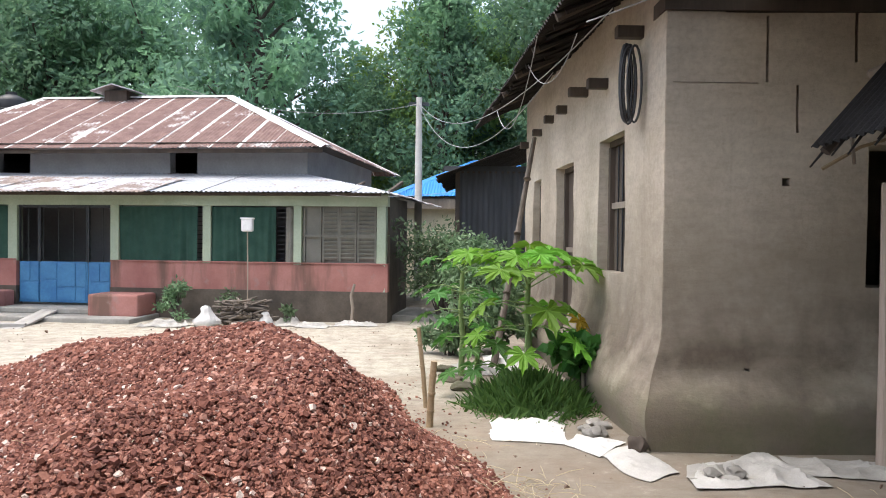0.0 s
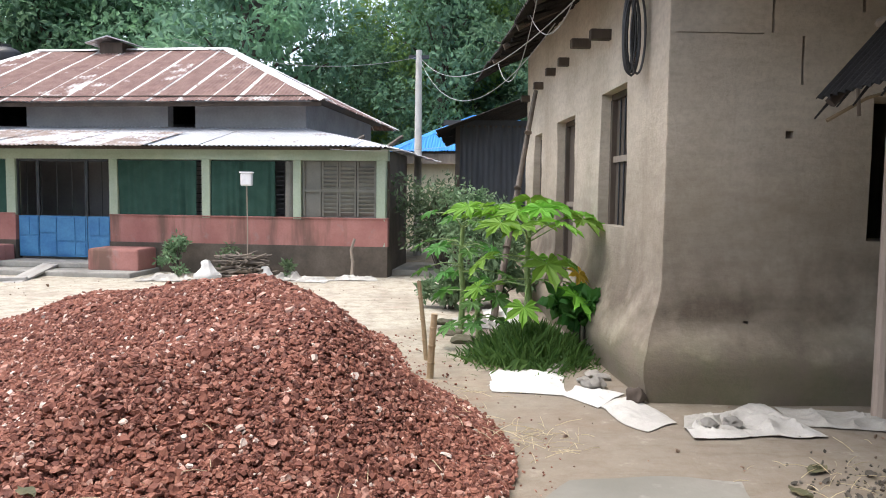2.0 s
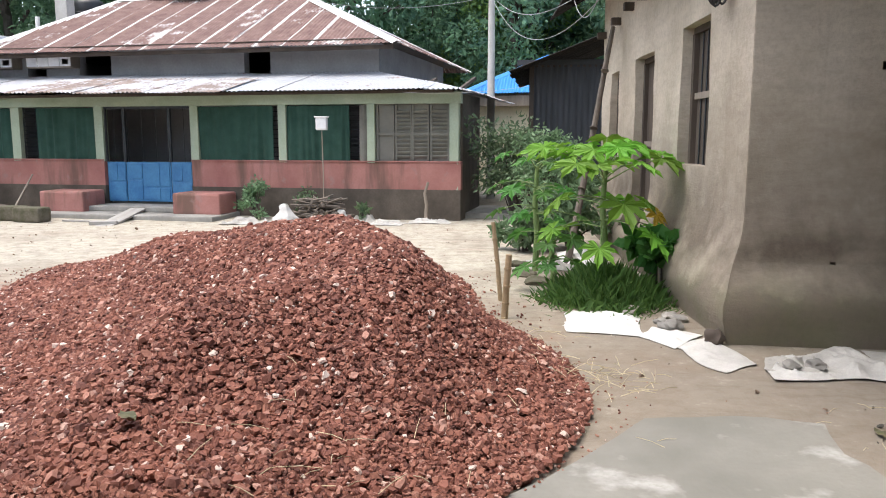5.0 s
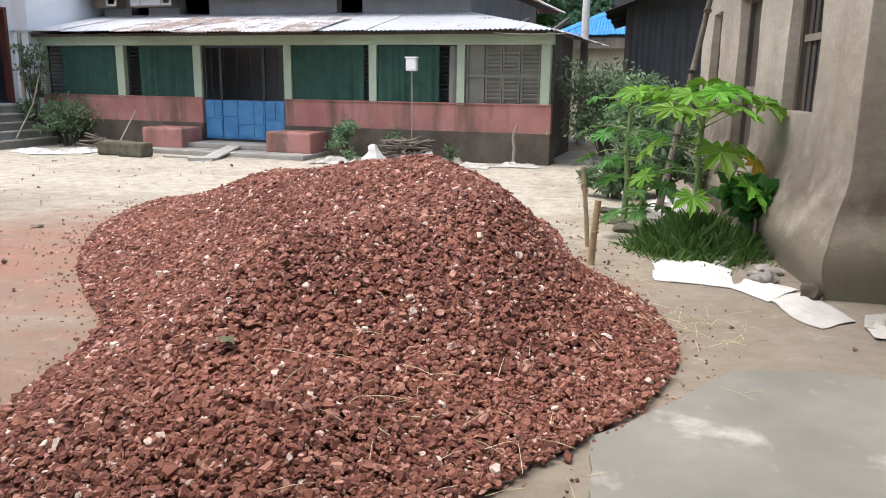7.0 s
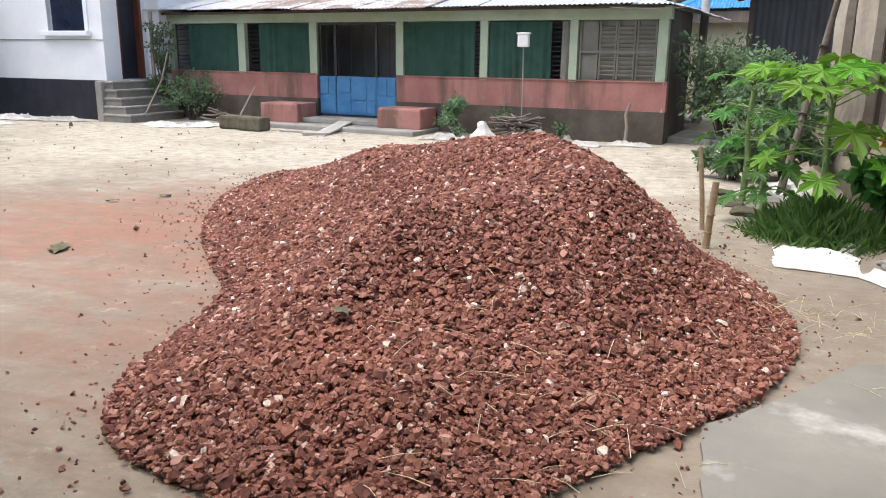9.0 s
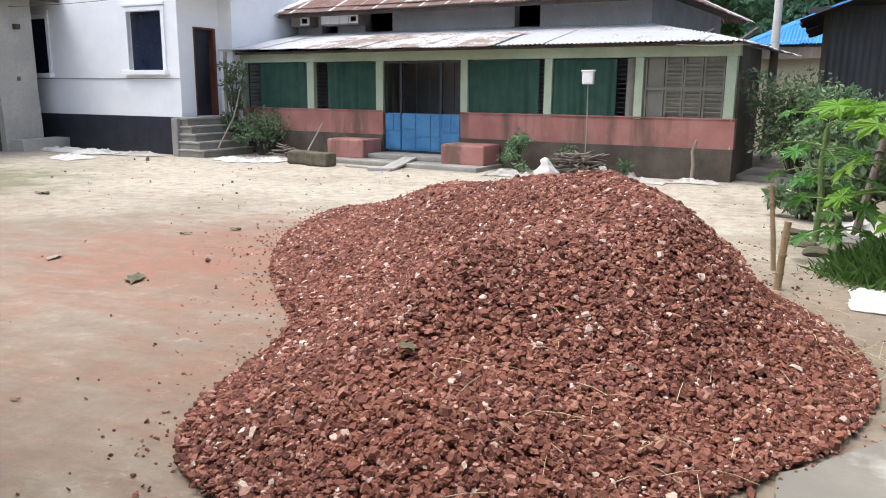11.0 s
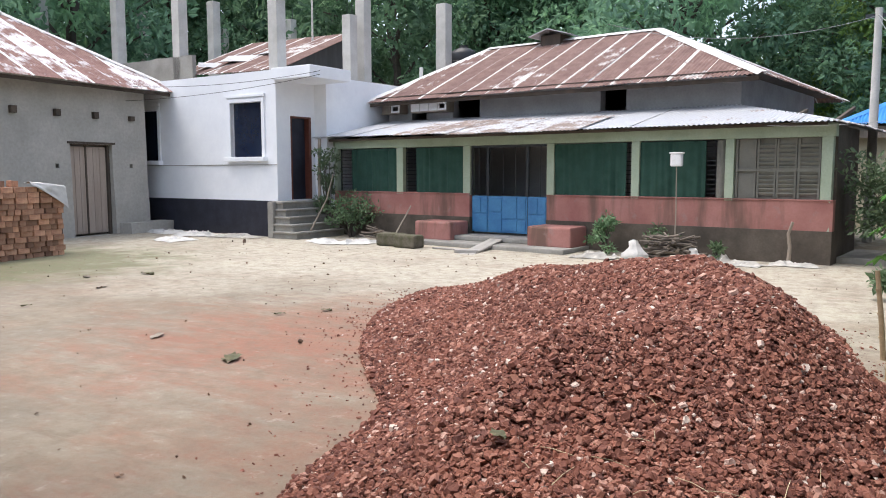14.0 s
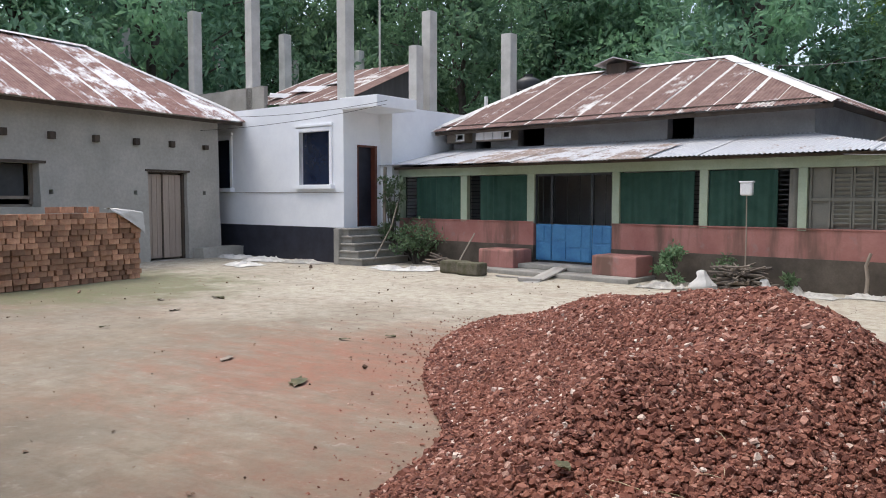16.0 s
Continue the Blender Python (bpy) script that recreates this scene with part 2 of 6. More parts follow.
# the lack of light indoors, painted as a near-black colour
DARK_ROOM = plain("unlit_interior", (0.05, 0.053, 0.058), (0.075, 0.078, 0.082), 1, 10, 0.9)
STEEL_BLACK = plain("dark_steel", (0.03, 0.035, 0.04), (0.05, 0.055, 0.06), 5, 40, 0.5, metal=0.3)
GATE_BLUE = plain("faded_blue_gate_paint", (0.035, 0.16, 0.36), (0.07, 0.25, 0.46), 3, 25, 0.55, 0.2)
CURTAIN = plain("green_curtain_cloth", (0.015, 0.055, 0.039), (0.027, 0.08, 0.058), 4, 120, 0.9, 0.3)
SCREEN = plain("grey_shutter_cloth", (0.15, 0.148, 0.125), (0.22, 0.215, 0.185), 2, 50, 0.9)
SACK = plain("white_woven_sack", (0.5, 0.49, 0.465), (0.66, 0.65, 0.62), 3, 120, 0.75, 0.3)
SACK_GREY = plain("grey_white_sack", (0.4, 0.385, 0.35), (0.56, 0.545, 0.51), 2.2, 100, 0.85, 0.4)
SACK_DIRTY = plain("dirty_grey_sack", (0.31, 0.295, 0.26), (0.46, 0.44, 0.4), 2.2, 100, 0.85, 0.4)
STONE = plain("grey_stone", (0.2, 0.19, 0.17), (0.32, 0.3, 0.27), 6, 40, 0.9, 0.6, rand=0.2)
MOSSY = plain("mossy_block", (0.07, 0.07, 0.035), (0.15, 0.13, 0.1), 6, 40, 0.95, 0.6)
BRICK = plain("fired_brick", (0.34, 0.165, 0.1), (0.53, 0.31, 0.2), 9, 60, 0.9, 0.5, rand=0.5)
ROOF_RUST = rusty("rusted_tin", (0.165, 0.098, 0.083), (0.255, 0.165, 0.142), (0.66, 0.645, 0.62), 0.28, 0.12)
ROOF_ZINC = rusty("weathered_zinc_tin", (0.26, 0.19, 0.155), (0.38, 0.31, 0.27), (0.50, 0.51, 0.53), 0.02, 0.02)
ROOF_STAINED = rusty("stained_zinc_tin", (0.24, 0.18, 0.15), (0.36, 0.3, 0.265), (0.55, 0.55, 0.56), 0.13, 0.02)
# near-black because the shade under the eaves is put into the colour
ROOF_DARK = rusty("shade_dark_tin", (0.022, 0.019, 0.017), (0.04, 0.034, 0.03), (0.07, 0.07, 0.07), 0.35, 0.0)
ROOF_BLUE = plain("blue_painted_tin", (0.03, 0.22, 0.62), (0.04, 0.27, 0.70), 1, 20, 0.5, 0.1)
ZINC_CAP = plain("zinc_capping", (0.55, 0.54, 0.53), (0.68, 0.67, 0.66), 4, 40, 0.5, 0.2)
TIN_WALL = plain("dull_tin_wall", (0.04, 0.043, 0.048), (0.07, 0.074, 0.082), 2, 20, 0.6, 0.2, stretch=(3, 3, 0.4))
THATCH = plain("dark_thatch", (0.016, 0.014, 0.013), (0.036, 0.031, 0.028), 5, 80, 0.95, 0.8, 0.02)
PLASTIC_BLACK = plain("black_tank_plastic", (0.012, 0.013, 0.015), (0.02, 0.021, 0.024), 3, 30, 0.45)
PLASTIC_WHITE = plain("white_plastic", (0.72, 0.72, 0.72), (0.8, 0.8, 0.8), 3, 30, 0.5)
CABLE = plain("black_cable", (0.02, 0.02, 0.022), (0.03, 0.03, 0.03), 3, 30, 0.5)
CABLE_GREY = plain("grey_wire", (0.3, 0.3, 0.3), (0.4, 0.4, 0.4), 3, 30, 0.5)
CREAM = plain("cream_wall_paint", (0.62, 0.56, 0.40), (0.72, 0.66, 0.5), 2, 20, 0.85)
STRAW = plain("dry_straw", (0.42, 0.34, 0.2), (0.58, 0.5, 0.34), 8, 60, 0.8, island=0.3)
BARK = plain("tree_bark", (0.06, 0.05, 0.042), (0.11, 0.095, 0.08), 5, 30, 0.95, 0.6)
TWIG = plain("grey_firewood", (0.1, 0.08, 0.065), (0.19, 0.16, 0.13), 5, 40, 0.9, rand=0.3)
LEAF_DARK = leafy("dark_tree_leaf", (0.07, 0.145, 0.1), (0.14, 0.25, 0.165), 0.5, 0.8, 0.65)
LEAF_LIGHT = leafy("light_tree_leaf", (0.12, 0.22, 0.07), (0.2, 0.33, 0.11), 0.5, 0.8, 0.4)
LEAF_BUSH = leafy("shrub_leaf", (0.085, 0.15, 0.07), (0.19, 0.28, 0.15))
LEAF_PAPAYA = leafy("papaya_leaf", (0.13, 0.31, 0.03), (0.24, 0.47, 0.055), 0.45)
LEAF_YOUNG = leafy("young_papaya_leaf", (0.06, 0.17, 0.035), (0.13, 0.29, 0.06), 0.4)
LEAF_YELLOW = leafy("yellow_leaf", (0.45, 0.3, 0.03), (0.5, 0.33, 0.04))
STALK = plain("green_stalk", (0.12, 0.2, 0.06), (0.2, 0.28, 0.1), 5, 30, 0.6)
GRASS = leafy("grass_blade", (0.035, 0.085, 0.015), (0.08, 0.15, 0.03))


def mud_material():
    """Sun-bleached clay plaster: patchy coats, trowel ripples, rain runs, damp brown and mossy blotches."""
    n = Nodes("clay_plaster")
    c = n.mix(n.ramp(n.noise(1.1, 5), 0.35, 0.65), (0.5, 0.43, 0.33), (0.63, 0.555, 0.45))
    ripple = n.noise(3.0, 5, n.scaled(1.0, 1.0, 4.0), 0.65)
    c = n.mix(n.ramp(ripple, 0.42, 0.72, 0, 0.3), c, (0.27, 0.225, 0.17))
    runs = n.noise(2.2, 4, n.scaled(3.0, 3.0, 0.35))
    c = n.mix(n.ramp(runs, 0.56, 0.72, 0, 0.22), c, (0.25, 0.205, 0.15))
    sep = n.node("ShaderNodeSeparateXYZ", Vector=n.co)
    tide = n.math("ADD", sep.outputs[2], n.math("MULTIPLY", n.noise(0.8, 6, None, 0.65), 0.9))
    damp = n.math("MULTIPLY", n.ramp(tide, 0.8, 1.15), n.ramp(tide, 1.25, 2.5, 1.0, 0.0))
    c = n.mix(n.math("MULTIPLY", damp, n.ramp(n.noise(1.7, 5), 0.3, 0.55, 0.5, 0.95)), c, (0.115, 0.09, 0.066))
    foot = n.ramp(n.math("ADD", sep.outputs[2], n.math("MULTIPLY", n.noise(1.3, 6, None, 0.65), 0.8)), 0.78, 1.15, 1.0, 0.0)
    c = n.mix(n.math("MULTIPLY", foot, 0.85), c, n.mix(n.ramp(n.noise(2.6, 5), 0.42, 0.62), (0.105, 0.085, 0.06), (0.085, 0.085, 0.04)))
    fine = n.noise(22, 6, None, 0.7)
    c = n.mix(n.ramp(fine, 0.42, 0.8, 0, 0.4), c, (0.22, 0.175, 0.125))
    n.bump(n.math("ADD", n.math("MULTIPLY", ripple, 0.9), fine), 0.5, 0.015)
    return n.done(c, 0.95)


def ground_material():
    """Swept pale earth: painted light growing towards the far yard, damp patches, brick dust round the heap, moss by
    the brick stack, grit.
    """
    n = Nodes("swept_earth")
    big = n.noise(0.45, 5)
    c = n.mix(n.ramp(big, 0.35, 0.65), (0.16, 0.135, 0.1), (0.26, 0.23, 0.18))
    drag = n.noise(1.1, 7, n.scaled(0.95, 1.1, 1), 0.7)
    c = n.mix(n.ramp(drag, 0.42, 0.66, 0, 0.8), c, (0.265, 0.22, 0.16))
    smear = n.noise(0.9, 7, n.scaled(0.8, 1.2, 1), 0.7)
    c = n.mix(n.ramp(smear, 0.49, 0.63, 0, 0.75), c, (0.215, 0.145, 0.1))
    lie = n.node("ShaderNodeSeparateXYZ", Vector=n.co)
    # brighter light of the far yard, painted into the earth along y
    far_light = n.math("ADD", n.ramp(lie.outputs[1], 4.5, 9.5, -0.25, 0.3), n.noise(0.5, 5))
    c = n.mix(n.ramp(far_light, 0.45, 0.8, 0, 0.8), c, (0.47, 0.44, 0.36))
    near = n.node("ShaderNodeVectorMath")
    near.operation = "DISTANCE"
    n.link(n.co, near.inputs[0])
    near.inputs[1].default_value = (-4.9, 5.5, 0)
    dust = n.math("ADD", n.ramp(near.outputs["Value"], 0.3, 3.2, 0.3, -0.08), n.noise(1.5, 8, n.scaled(0.7, 2.0, 1), 0.72))
    c = n.mix(n.ramp(dust, 0.5, 0.78, 0, 0.85), c, (0.25, 0.1, 0.062))
    toe = n.node("ShaderNodeVectorMath")
    toe.operation = "DISTANCE"
    n.link(n.co, toe.inputs[0])
    toe.inputs[1].default_value = (-2.9, 3.1, 0)
    spill = n.math("ADD", n.ramp(toe.outputs["Value"], 0.3, 2.6, 0.16, -0.12), n.noise(2.2, 8, n.scaled(0.8, 1.5, 1), 0.75))
    c = n.mix(n.ramp(spill, 0.5, 0.72, 0, 0.7), c, (0.2, 0.095, 0.06))
    moss_at = n.node("ShaderNodeVectorMath")
    moss_at.operation = "DISTANCE"
    n.link(n.co, moss_at.inputs[0])
    moss_at.inputs[1].default_value = (-13.4, 7.6, 0)
    moss = n.math("ADD", n.ramp(moss_at.outputs["Value"], 0.8, 4.6, 0.6, -0.3), n.noise(1.8, 5))
    c = n.mix(n.ramp(moss, 0.46, 0.85, 0, 0.8), c, (0.085, 0.105, 0.035))
    wet_at = n.node("ShaderNodeSeparateXYZ", Vector=n.co)
    wet = n.math("ADD", n.ramp(wet_at.outputs[0], -0.9, 0.8, -0.3, 0.16), n.noise(0.9, 5))
    c = n.mix(n.ramp(wet, 0.42, 0.68, 0, 0.8), c, (0.22, 0.19, 0.15))
    mid = n.noise(5.0, 8, None, 0.75)
    c = n.mix(n.ramp(mid, 0.46, 0.66, 0, 0.7), c, (0.16, 0.12, 0.085))
    trail = n.noise(3.0, 7, n.scaled(0.5, 2.2, 1), 0.72)
    c = n.mix(n.ramp(trail, 0.55, 0.68, 0, 0.5), c, (0.13, 0.095, 0.068))
    c = n.mix(n.ramp(mid, 0.3, 0.42, 0.35, 0), c, (0.5, 0.47, 0.4))
    fine = n.noise(28, 6, None, 0.7)
    c = n.mix(n.ramp(fine, 0.42, 0.72, 0, 0.5), c, (0.22, 0.18, 0.13))
    n.bump(n.math("ADD", fine, n.math("MULTIPLY", drag, 2.0)), 0.5, 0.012)
    return n.done(c, 0.95)


def slab_material():
    n = Nodes("worn_concrete_apron")
    c = n.mix(n.ramp(n.noise(0.9, 5), 0.38, 0.62), (0.16, 0.155, 0.13), (0.225, 0.215, 0.185))
    c = n.mix(n.ramp(n.noise(1.7, 5), 0.56, 0.66, 0, 0.75), c, (0.42, 0.405, 0.37))
    fine = n.noise(35, 5)
    c = n.mix(n.ramp(fine, 0.45, 0.8, 0, 0.4), c, (0.18, 0.165, 0.135))
    n.bump(fine, 0.4, 0.006)
    return n.done(c, 0.9)


def chip_material(source):
    n = Nodes("broken_brick" if source == "Random Per Island" else "broken_brick_piece")
    kind = "ShaderNodeNewGeometry" if source == "Random Per Island" else "ShaderNodeObjectInfo"
    r = n.t.nodes.new(kind).outputs[source]
    ramp = n.t.nodes.new("ShaderNodeValToRGB")
    n.link(r, ramp.inputs[0])
    stops = ((0.0, (0.085, 0.031, 0.022)), (0.3, (0.155, 0.057, 0.038)), (0.6, (0.22, 0.086, 0.056)), (0.86, (0.3, 0.137, 0.093)), (0.965, (0.45, 0.26, 0.2)), (0.99, (0.64, 0.54, 0.46)), (1.0, (0.7, 0.62, 0.54)))
    for k, (at, col) in enumerate(stops):
        e = ramp.color_ramp.elements[k] if k < 2 else ramp.color_ramp.elements.new(at)
        e.position, e.color = at, (*col, 1)
    ramp.color_ramp.elements[-1].position = 1.0
    fine = n.noise(90, 4)
    c = n.mix(n.ramp(fine, 0.35, 0.75, 0, 0.45), ramp.outputs[0], (0.14, 0.05, 0.037))
    c = n.mix(n.ramp(n.noise(1.6, 4), 0.5, 0.72, 0, 0.35), c, (0.3, 0.115, 0.072))
    n.bump(fine, 0.4, 0.004)
    return n.done(c, 0.92)


def pink_material():
    """Pink limewash, patchy, with brown run-off streaks and rubbed grey spots."""
    n = Nodes("pink_limewash")
    c = n.mix(n.ramp(n.noise(1.4, 5), 0.35, 0.65), (0.3, 0.127, 0.108), (0.42, 0.2, 0.172))
    c = n.mix(n.ramp(n.noise(1.0, 5, n.scaled(1.7, 1.7, 0.3)), 0.5, 0.62, 0, 0.85), c, (0.13, 0.085, 0.062))
    c = n.mix(n.ramp(n.noise(5.0, 5), 0.58, 0.7, 0, 0.5), c, (0.3, 0.22, 0.2))
    fine = n.noise(28, 4)
    c = n.mix(n.ramp(fine, 0.35, 0.75, 0, 0.25), c, (0.2, 0.09, 0.08))
    n.bump(fine, 0.3, 0.006)
    return n.done(c, 0.9)


PLASTER_PINK = pink_material()
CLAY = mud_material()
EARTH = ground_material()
SLAB = slab_material()
CHIP = chip_material("Random Per Island")
CHIP_PIECE = chip_material("Random")
DUST = plain("brick_dust", (0.22, 0.085, 0.065), (0.31, 0.13, 0.095), 5, 50, 0.95, 0.8, 0.02)

# ---- ground ----
def ground_z(x, y):
    return 0.018 * noise.noise(Vector((x * 0.5, y * 0.5, 1))) + 0.008 * noise.noise(Vector((x * 2.2, y * 2.2, 4)))


def ground():
    xs = np.concatenate([np.linspace(-400, -26, 10)[:-1], np.linspace(-26, 10, 145), np.linspace(10, 400, 10)[1:]])
    ys = np.concatenate([np.linspace(-400, -4, 8)[:-1], np.linspace(-4, 26, 121), np.linspace(26, 600, 10)[1:]])
    verts = []
    for y in ys:
        for x in xs:
            z = 0.0
            if -26 < x < 10 and -4 < y < 26:
                z = ground_z(x, y)
            verts.append((x, y, z))
    w = len(xs)
    faces = [(j * w + i, j * w + i + 1, (j + 1) * w + i + 1, (j + 1) * w + i) for j in range(len(ys) - 1) for i in range(w - 1)]
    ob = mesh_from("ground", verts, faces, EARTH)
    ob.data.shade_smooth()
    tagged(ob, "pale swept earth yard with brick dust and damp patches", "ground", kind="structure")


ground()


def apron():
    bm = bmesh.new()
    ring = [(-0.05, 3.12), (0.12, 3.3), (0.36, 3.62), (0.7, 4.12), (1.2, 4.2), (1.64, 4.12), (1.56, 3.7), (1.7, 3.3), (2.2, 3.0), (3.3, 2.9), (3.4, 1.0), (3.2, -1.5), (0.3, -1.5), (0.12, 0.5), (0.02, 2.3), (-0.02, 2.7)]
    fine = []
    for (x0, y0), (x1, y1) in zip(ring, ring[1:] + ring[:1]):
        k = max(2, int(math.hypot(x1 - x0, y1 - y0) / 0.12))
        for i in range(k):
            x, y = x0 + (x1 - x0) * i / k, y0 + (y1 - y0) * i / k
            o = noise.noise(Vector((x * 4, y * 4, 7))) * 0.035
            fine.append((x + o, y + o))
    top = [bm.verts.new((x, y, 0.024)) for x, y in fine]
    low = [bm.verts.new((x, y, -0.03)) for x, y in fine]
    bm.faces.new(top)
    for i in range(len(top)):
        k = (i + 1) % len(top)
        bm.faces.new((top[i], low[i], low[k], top[k]))
    bmesh.ops.recalc_face_normals(bm, faces=bm.faces)
    tagged(part("pavement", bm, SLAB), "worn grey concrete apron with pale patches and broken edge", "pavement", kind="structure")


apron()
# ---- pink veranda house ----
def curtain(parent, x0, x1, z0, z1, y, material, name="curtain", label=""):
    bm = bmesh.new()
    n = max(8, int((x1 - x0) / 0.022))
    ph = random.uniform(0, 9)
    rows = []
    for k in range(7):
        z = z0 + (z1 - z0) * k / 6
        row = []
        for i in range(n + 1):
            x = x0 + (x1 - x0) * i / n
            y2 = y + 0.012 * math.sin(x * 37 + ph + 5 * noise.noise(Vector((x * 3, ph, z * 0.3)))) + 0.05 * noise.noise(Vector((x * 9, z * 0.6, ph))) * (1.2 - 0.5 * k / 6)
            row.append((bm.verts.new((x, y2, z)), bm.verts.new((x, y2 + 0.006, z))))
        rows.append(row)
    for r, s in zip(rows, rows[1:]):
        for i in range(n):
            bm.faces.new((r[i][0], r[i + 1][0], s[i + 1][0], s[i][0]))
            bm.faces.new((r[i + 1][1], r[i][1], s[i][1], s[i + 1][1]))
    return part(name, bm, material, parent, label, True)


def grille(parent, x0, x1, z0, z1, y):
    bm = bmesh.new()
    z = z0 + 0.07
    while z < z1 - 0.03:
        box(bm, x0, x1, y - 0.006, y + 0.006, z - 0.007, z + 0.007)
        z += 0.085
    box(bm, x0 + 0.004, x0 + 0.02, y - 0.012, y + 0.012, z0, z1)
    box(bm, x1 - 0.02, x1 - 0.004, y - 0.012, y + 0.012, z0, z1)
    return part("window_grille", bm, STEEL_BLACK, parent, "dark steel bars")


def pink_house():
    h = root("veranda_house", -1.0, 14.1, 0, -7.2)
    tagged(h, "low house with pink veranda wall and rusted tin roof", "house")
    sill, top = 1.06, 2.12
    posts = [(-0.21, -0.04), (-1.77, -1.62), (-3.53, -3.37), (-5.37, -5.2), (-7.48, -7.29), (-9.42, -9.22), (-11.5, -11.36)]
    for a, b in posts:
        part("post", boxed(a, b, 0.0, 0.17, 0.55 if b > -0.1 else sill - 0.02, top + 0.02, bevel=0.008), POST_GREEN, h, "pale green painted post")
    part("beam", boxed(-11.5, 0.0, -0.012, 0.19, top, 2.34, bevel=0.006), POST_GREEN, h, "pale green painted beam")
    ripple = lambda u, y, z: (0, 0.012 * noise.noise(Vector((u * 1.3, z * 1.5, 3))), 0)
    for a, b in ((-5.36, 0.0), (-11.5, -7.3)):
        part("veranda_wall", wall(a, b, 0.56, sill, (), 0.18, 0.2, ripple), PLASTER_PINK, h, "pink limewashed parapet")
        part("veranda_wall", wall(a, b, -0.1, 0.56, (), 0.18, 0.2, lambda u, y, z: (0, -0.02 + 0.02 * noise.noise(Vector((u * 1.3, z * 2, 8))), 0)), CEMENT_DAMP_SHADE, h, "damp brown plinth")
        part("sill", boxed(a, b, -0.02, 0.2, sill - 0.002, sill + 0.022, bevel=0.006), PLASTER_PINK, h)
    # floor of the veranda, side walls, inner wall with its clerestory
    part("veranda_floor", boxed(-11.45, -0.05, 0.18, 2.0, 0.0, 0.22), CEMENT, h)
    # the dark colour stands for the shaded gap beside the last post
    part("side_wall", boxed(-0.16, 0.0, 0.17, 2.0, 0.0, 2.3), CEMENT_DAMP_SHADE, h, "end wall coloured dark for the shaded gap")
    part("side_wall", boxed(-11.5, -11.36, 0.17, 2.0, 0.0, 1.06), CEMENT_DAMP_SHADE, h)
    inner = wall(-11.4, -2.13, 0, 3.46, ((-5.17, -4.56, 2.82, 3.44), (-9.24, -8.42, 2.82, 3.44), (-10.6, -10.1, 2.9, 3.3)), 0.25, 0.6)
    bmesh.ops.translate(inner, verts=inner.verts, vec=(0, 2.0, 0))
    part("upper_wall", inner, PLASTER_GREY, h, "blue-grey plastered wall")
    part("upper_wall", boxed(-2.38, -2.13, 2.25, 8.2, 0, 3.46), PLASTER_GREY, h)
    part("upper_wall", boxed(-11.4, -11.15, 2.25, 8.2, 0, 3.46), PLASTER_GREY, h)
    part("upper_wall", boxed(-11.15, -2.38, 7.95, 8.2, 0, 3.46), PLASTER_GREY, h)
    # floor painted near-black so the loft openings look unlit
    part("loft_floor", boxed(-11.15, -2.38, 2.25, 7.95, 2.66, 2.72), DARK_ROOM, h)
    # bays
    curtain(h, -5.2, -3.64, sill + 0.023, 2.1, 0.04, CURTAIN)
    grille(h, -5.2, -3.53, sill + 0.02, top, 0.12)
    curtain(h, -3.37, -2.12, sill + 0.023, 2.1, 0.04, CURTAIN)
    curtain(h, -1.93, -1.77, sill + 0.023, 2.1, 0.04, SCREEN, label="pale folded cloth")
    grille(h, -3.37, -1.77, sill + 0.02, top, 0.12)
    curtain(h, -8.86, -7.48, sill + 0.023, 2.1, 0.04, CURTAIN)
    grille(h, -9.22, -7.48, sill + 0.02, top, 0.12)
    curtain(h, -10.9, -9.44, sill + 0.023, 2.1, 0.04, CURTAIN)
    grille(h, -11.36, -9.42, sill + 0.02, top, 0.12)
    # louvred shutter behind netting
    sh = part("shutter", boxed(-1.62, -0.21, 0.1, 0.13, sill + 0.022, top), SCREEN, h, "faded grey louvred wooden shutter")
    for a, b in ((-1.6, -1.26), (-1.24, -0.93), (-0.92, -0.6), (-0.58, -0.23)):
        part("stile", boxed(a, a + 0.035, 0.06, 0.1, sill + 0.03, top - 0.02, bevel=0.004), SCREEN, sh)
        part("stile", boxed(b - 0.035, b, 0.06, 0.1, sill + 0.03, top - 0.02, bevel=0.004), SCREEN, sh)
        if -1.25 < a < -0.5:
            z = sill + 0.1
            while z < top - 0.08:
                part("slat", boxed(-0.15, 0.15, -0.018, 0.018, -0.028, 0.028, m=pose((a + b) / 2, 0.085, z, 35)), SCREEN, sh)
                z += 0.075
    part("rail", boxed(-1.6, -0.23, 0.055, 0.1, 1.55, 1.6, bevel=0.004), SCREEN, sh)
    # gate
    g = part("gate", boxed(-7.29, -5.37, 0.06, 0.09, top - 0.05, top), STEEL_BLACK, h, "blue sheet-steel folding gate with open bars above")
    z0, z1 = 0.24, 1.03
    for a, b in ((-7.29, -6.86), (-6.86, -5.86), (-5.86, -5.37)):
        part("gate_panel", boxed(a + 0.008, b - 0.008, 0.07, 0.09, z0, z1, bevel=0.004), GATE_BLUE, g)
        part("gate_stile", boxed(a + 0.002, a + 0.03, 0.05, 0.1, z1, top, bevel=0.004), STEEL_BLACK, g)
        part("gate_stile", boxed(b - 0.03, b - 0.002, 0.05, 0.1, z1, top, bevel=0.004), STEEL_BLACK, g)
